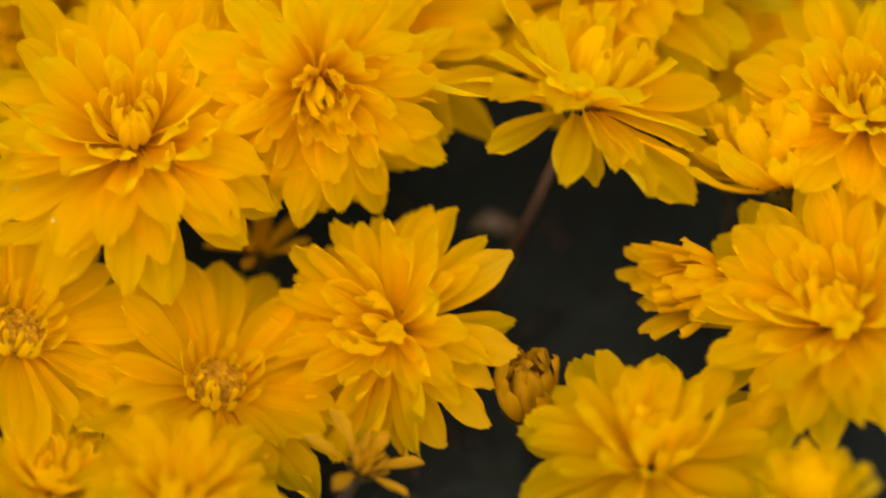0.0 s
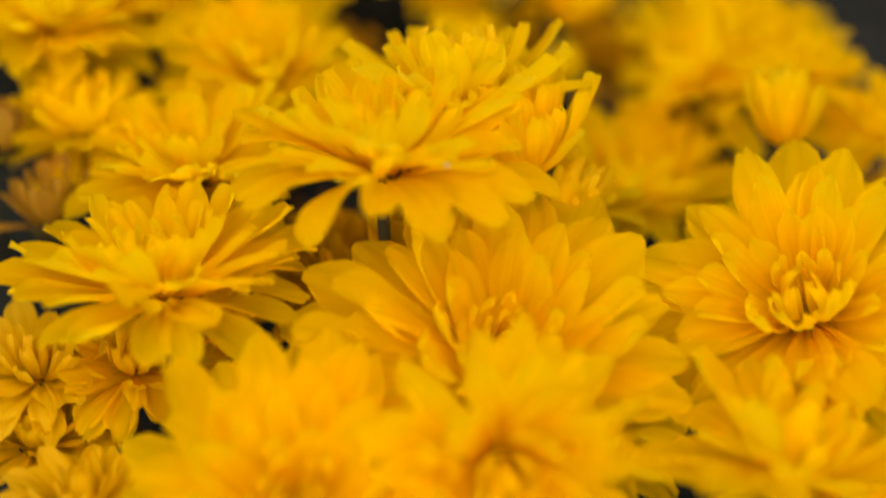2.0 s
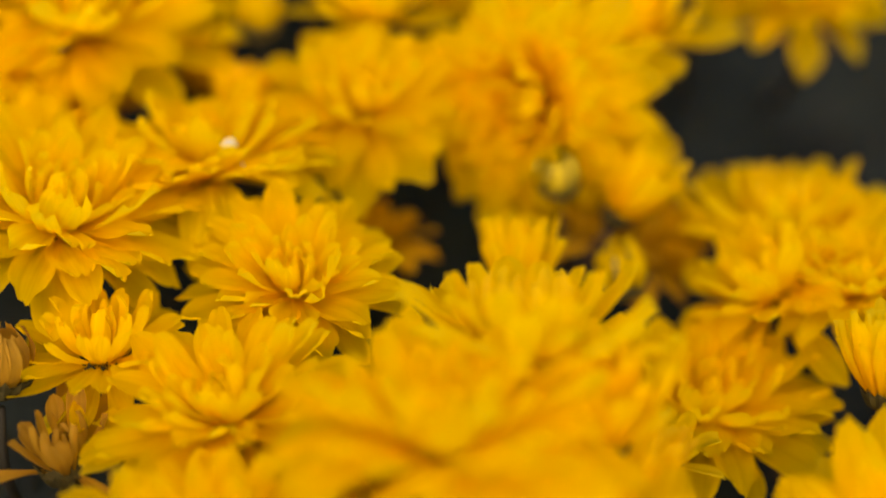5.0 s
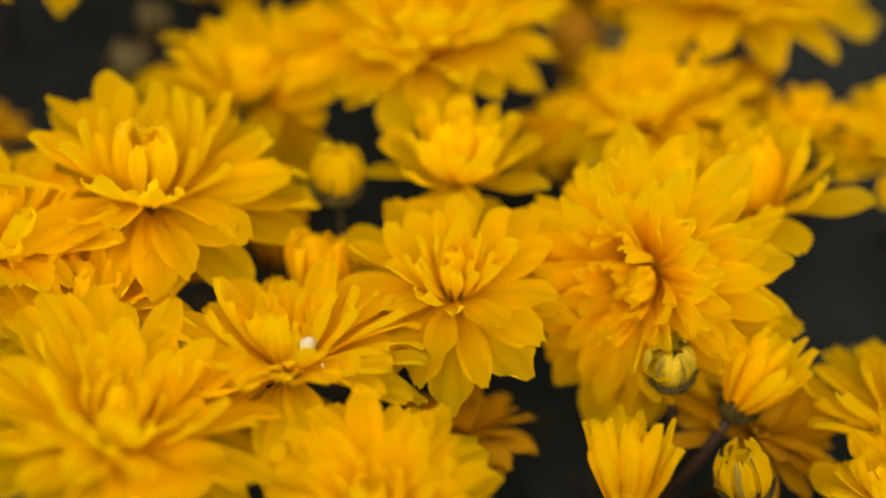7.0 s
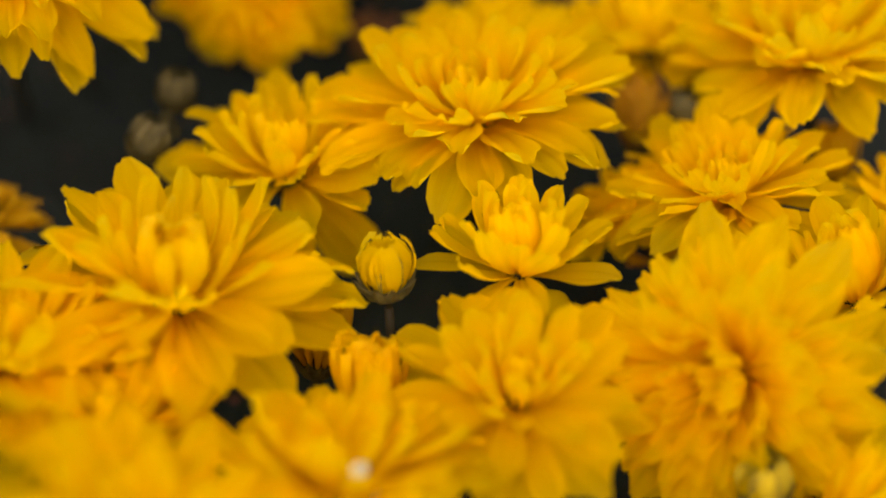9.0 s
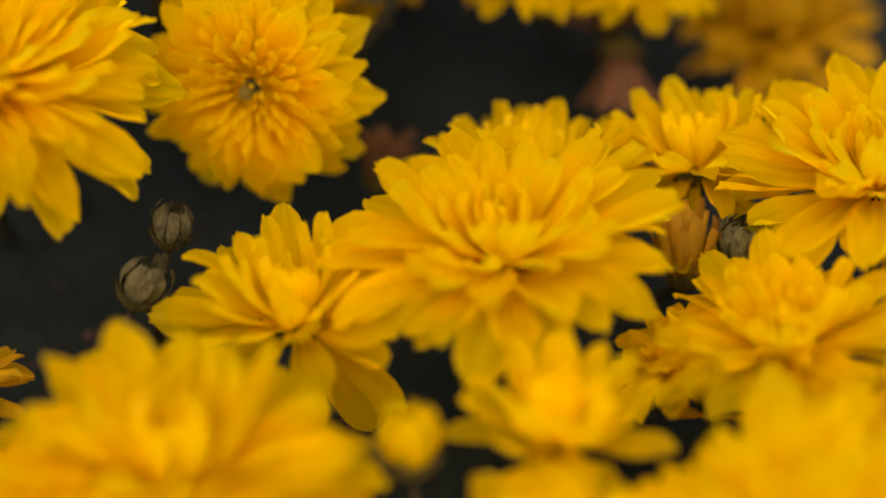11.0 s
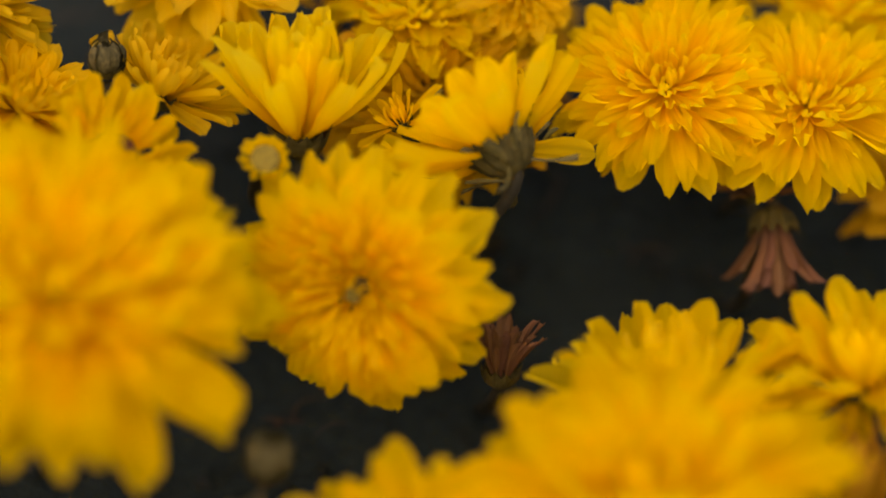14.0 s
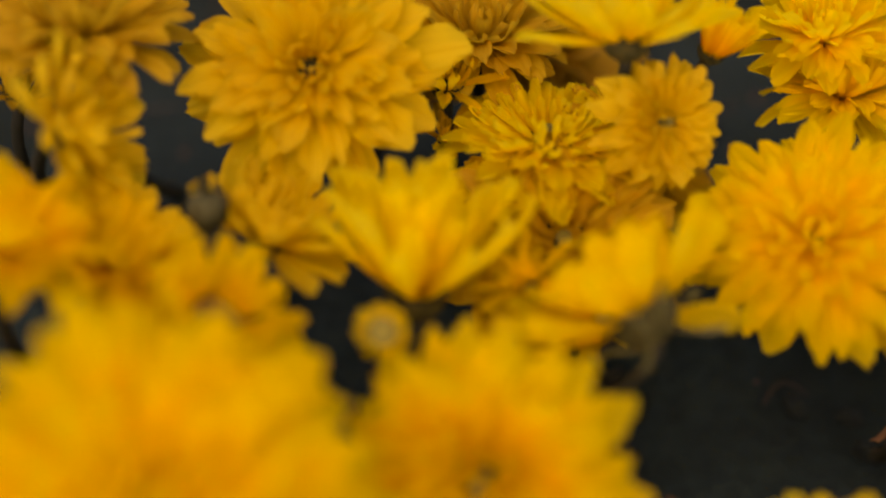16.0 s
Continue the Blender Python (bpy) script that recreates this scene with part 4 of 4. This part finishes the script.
# ---- small things ----
def leaf(at, turn, size):
    """A small dull leaf on its own thin stalk, with a bead of water on it."""
    bm = bmesh.new()
    rows = []
    for i in range(9):
        u = i / 8
        w = 0.30 * math.sin(math.pi * min(1.0, u * 0.96 + 0.03)) * (1.0 + 0.22 * math.sin(u * 22))
        rows.append([bm.verts.new((u, v * w, 0.10 * abs(v) + 0.06 * math.sin(u * 5) - 0.15 * u * u)) for v in (-1, -0.5, 0, 0.5, 1)])
    for a, c in zip(rows, rows[1:]):
        for j in range(4):
            bm.faces.new((a[j], c[j], c[j + 1], a[j + 1]))
    m = Matrix.LocRotScale(at, Euler((0.2, 0.15, turn)), None)
    root = new("leaf")
    root.empty_display_size = 0.01
    root.matrix_basis = m
    tagged(root, "small dark dull leaf with a bead of water", "leaf")
    child("blade", mesh_from(bm, "blade", LEAF), root, Matrix.Diagonal((size, size, size, 1)))
    bead = bmesh.new()
    bmesh.ops.create_uvsphere(bead, u_segments=12, v_segments=8, radius=1.0)
    child("water_bead", mesh_from(bead, "water_bead", BEAD), root, Matrix.Translation((size * 0.4, 0, size * 0.08)) @ Matrix.Diagonal((size * 0.13, size * 0.10, size * 0.08, 1)), "bright bead of water")
    inv = m.inverted()
    top = Vector(at)
    child("stem", stem_mesh([inv @ (top + Vector((0.004 * math.sin(3 * k / 8), 0.003 * k / 8, -(top.z - ground_height(top.x, top.y) + 0.004) * k / 8))) for k in range(9)], 0.0006, 0.0012), root, Matrix.Identity(4))


BEAD = plain_material("water_bead", (0.10, 0.11, 0.11), (0.22, 0.24, 0.24), 50.0, 0.1, 0.5)
LEAF = plain_material("dull_leaf", (0.026, 0.027, 0.016), (0.062, 0.060, 0.036), 4.0, 0.5, 0.4)
leaf((0.0715, 0.3095, 0.1200), 0.35, 0.012)


def speck(at, size, turn):
    """A pale scrap of petal lying on a flower."""
    bm = bmesh.new()
    bmesh.ops.create_icosphere(bm, subdivisions=2, radius=1.0, matrix=Matrix.Diagonal((1.0, 0.75, 0.2, 1)))
    for v in bm.verts:
        v.co += Vector((0.25 * noise.noise(v.co * 2.1), 0.3 * noise.noise(v.co * 1.7 + Vector((3, 0, 0))), 0.18 * math.sin(3 * v.co.x + 1)))
    ob = new("petal_scrap", mesh_from(bm, "petal_scrap", WHITE))
    ob.matrix_basis = Matrix.LocRotScale(at, Euler((0.9, 0.2, turn)), (size,) * 3)
    tagged(ob, "tiny pale scrap lying on a yellow flower", "petal scrap")


speck((-0.0211, 0.4426, 0.1795), 0.0017, 0.5)
speck((0.0327, 0.3357, 0.2054), 0.0009, 1.0)
speck((-0.0183, 0.4399, 0.1764), 0.0009, 2.1)
speck((-0.0153, 0.2717, 0.1658), 0.0004, 0.3)
speck((-0.0067, 0.2622, 0.1664), 0.0004, 1.4)


def build_debris():
    """Thin dry stalks and roots on the soil."""
    bm = bmesh.new()
    for _ in range(170):
        x, y, a, ln = rng.uniform(-0.17, 0.2), rng.uniform(0.2, 0.85), rng.uniform(0, 6.28), rng.uniform(0.005, 0.018)
        k, w = rng.uniform(-1.5, 1.5), rng.uniform(0.00015, 0.0004)
        last = None
        for i in range(7):
            s = i / 6
            d = a + k * s
            px, py = x + ln * s * math.cos(d), y + ln * s * math.sin(d)
            z = ground_height(px, py) + 0.0012 + 0.005 * math.sin(math.pi * s) * abs(k) / 1.5
            n = Vector((-math.sin(d), math.cos(d), 0)) * w
            ring = [bm.verts.new(Vector((px, py, z)) + o) for o in (n, Vector((0, 0, w)), -n, Vector((0, 0, -w)))]
            if last:
                for q in range(4):
                    bm.faces.new((last[q], last[(q + 1) % 4], ring[(q + 1) % 4], ring[q]))
            last = ring
    tagged(new("dry_stalks", mesh_from(bm, "dry_stalks", DRY)), "thin dry stalks and roots on the peat", "debris", kind="stuff")


build_debris()


def build_flecks():
    """Reddish scraps of withered petal and pale grains, scattered over the soil."""
    for name, mat, number, low, high, label in (("brown_scraps", SCRAP, 420, 0.0005, 0.0013, "tiny reddish brown scraps on the peat"), ("pale_grains", GRAIN, 160, 0.00012, 0.0003, "tiny pale grains on the peat")):
        bm = bmesh.new()
        for _ in range(number):
            x, y, r = rng.uniform(-0.17, 0.2), rng.uniform(0.2, 0.85), rng.uniform(low, high)
            m = Matrix.LocRotScale((x, y, ground_height(x, y) + 0.0012), Euler((rng.uniform(-0.7, 0.7), rng.uniform(-0.7, 0.7), rng.random() * 6)), (r, r * rng.uniform(0.4, 1), r * 0.4))
            for v in bmesh.ops.create_icosphere(bm, subdivisions=1, radius=1, matrix=m)["verts"]:
                v.co += Vector((rng.uniform(-1, 1), rng.uniform(-1, 1), rng.uniform(-1, 1))) * r * 0.2
        tagged(new(name, mesh_from(bm, name, mat, False)), label, "debris", kind="stuff")


SCRAP = plain_material("withered_scrap", (0.050, 0.027, 0.021), (0.130, 0.064, 0.048), 60.0, 0.85, by_object=False)
GRAIN = plain_material("pale_grain", (0.12, 0.11, 0.09), (0.28, 0.26, 0.22), 60.0, 0.7, by_object=False)
build_flecks()


# ---- the bed goes on to all sides ----
BED_STEMS = plain_material("bed_stems", (0.02, 0.03, 0.010), (0.05, 0.06, 0.02), 40.0, 0.7, by_object=False)


def build_bed():
    """Simple blooms on stalks that carry the bed on beyond what the walk looks at."""
    r = random.Random(11)
    heads, head_faces, head_uvs, stalks, stalk_faces = [], [], [], [], []
    plain = [petal_form(0.3, 0.2, b, 0.15, 0.05, q, 5, 2) for q, b in enumerate((-0.4, -0.2, 0.3, -0.6))]
    spots = []
    for i in range(46):
        for k in range(46):
            x, y = -1.0 + 0.044 * i + r.uniform(-0.012, 0.012), -0.55 + 0.044 * k + r.uniform(-0.012, 0.012)
            # the strip that the camera flies along is planted flower by flower above
            if -0.055 - 0.28 * (y - 0.22) < x < 0.21 - 0.35 * max(0.0, y - 0.48) and 0.17 < y < 0.79:
                continue
            # an uneven outer edge, about a hand and a half beyond the strip
            if max(abs(x - 0.05) - 0.19, abs(y - 0.5) - 0.36) > 0.26 + 0.10 * noise.noise(Vector((x * 3, y * 3, 4))):
                continue
            spots.append((x, y))
    for x, y in spots:
        z = max(0.10, min(0.22, 0.152 + 0.041 * y - 0.085 * x)) - 0.012 + r.uniform(-0.012, 0.008)
        size, spin = r.uniform(0.042, 0.058), r.uniform(0, 6.28)
        lean = Euler((r.uniform(-0.3, 0.3), r.uniform(-0.3, 0.3), spin)).to_matrix()
        c = Vector((x, y, z))
        for n, ln, lift in ((11, 0.50, 0.06), (11, 0.47, 0.25), (10, 0.38, 0.50), (9, 0.28, 0.85), (6, 0.2, 1.2)):
            for k in range(n):
                turn = Euler((r.uniform(-0.25, 0.25), -lift + r.uniform(-0.15, 0.15), 6.2832 * (k + r.uniform(-0.25, 0.25)) / n)).to_matrix()
                pv, pf, pu = r.choice(plain)
                base = len(heads)
                place = np.array(lean @ turn) * (size * ln * r.uniform(0.85, 1.06))
                heads.extend((np.array(pv) @ place.T + np.array(c)).tolist())
                head_faces.extend([tuple(base + q for q in f) for f in pf])
                head_uvs.extend(pu)
        base = len(stalks)
        for zz, rad in ((z, 0.0014), (ground_height(x, y) - 0.003, 0.002)):
            for q in range(4):
                stalks.append(Vector((x + rad * math.cos(q * 1.5708), y + rad * math.sin(q * 1.5708), zz)))
        for q in range(4):
            stalk_faces.append((base + q, base + (q + 1) % 4, base + 4 + (q + 1) % 4, base + 4 + q))
    tagged(new("far_blooms", mesh_with_uv("far_blooms", YELLOW, heads, head_faces, head_uvs)), "more yellow chrysanthemums of the same bed", "flowers", kind="stuff")
    me = bpy.data.meshes.new("far_stalks")
    me.from_pydata(stalks, [], stalk_faces)
    me.materials.append(BED_STEMS)
    tagged(new("far_stalks", me), "green stalks of the surrounding chrysanthemums", "flowers", kind="stuff")


build_bed()
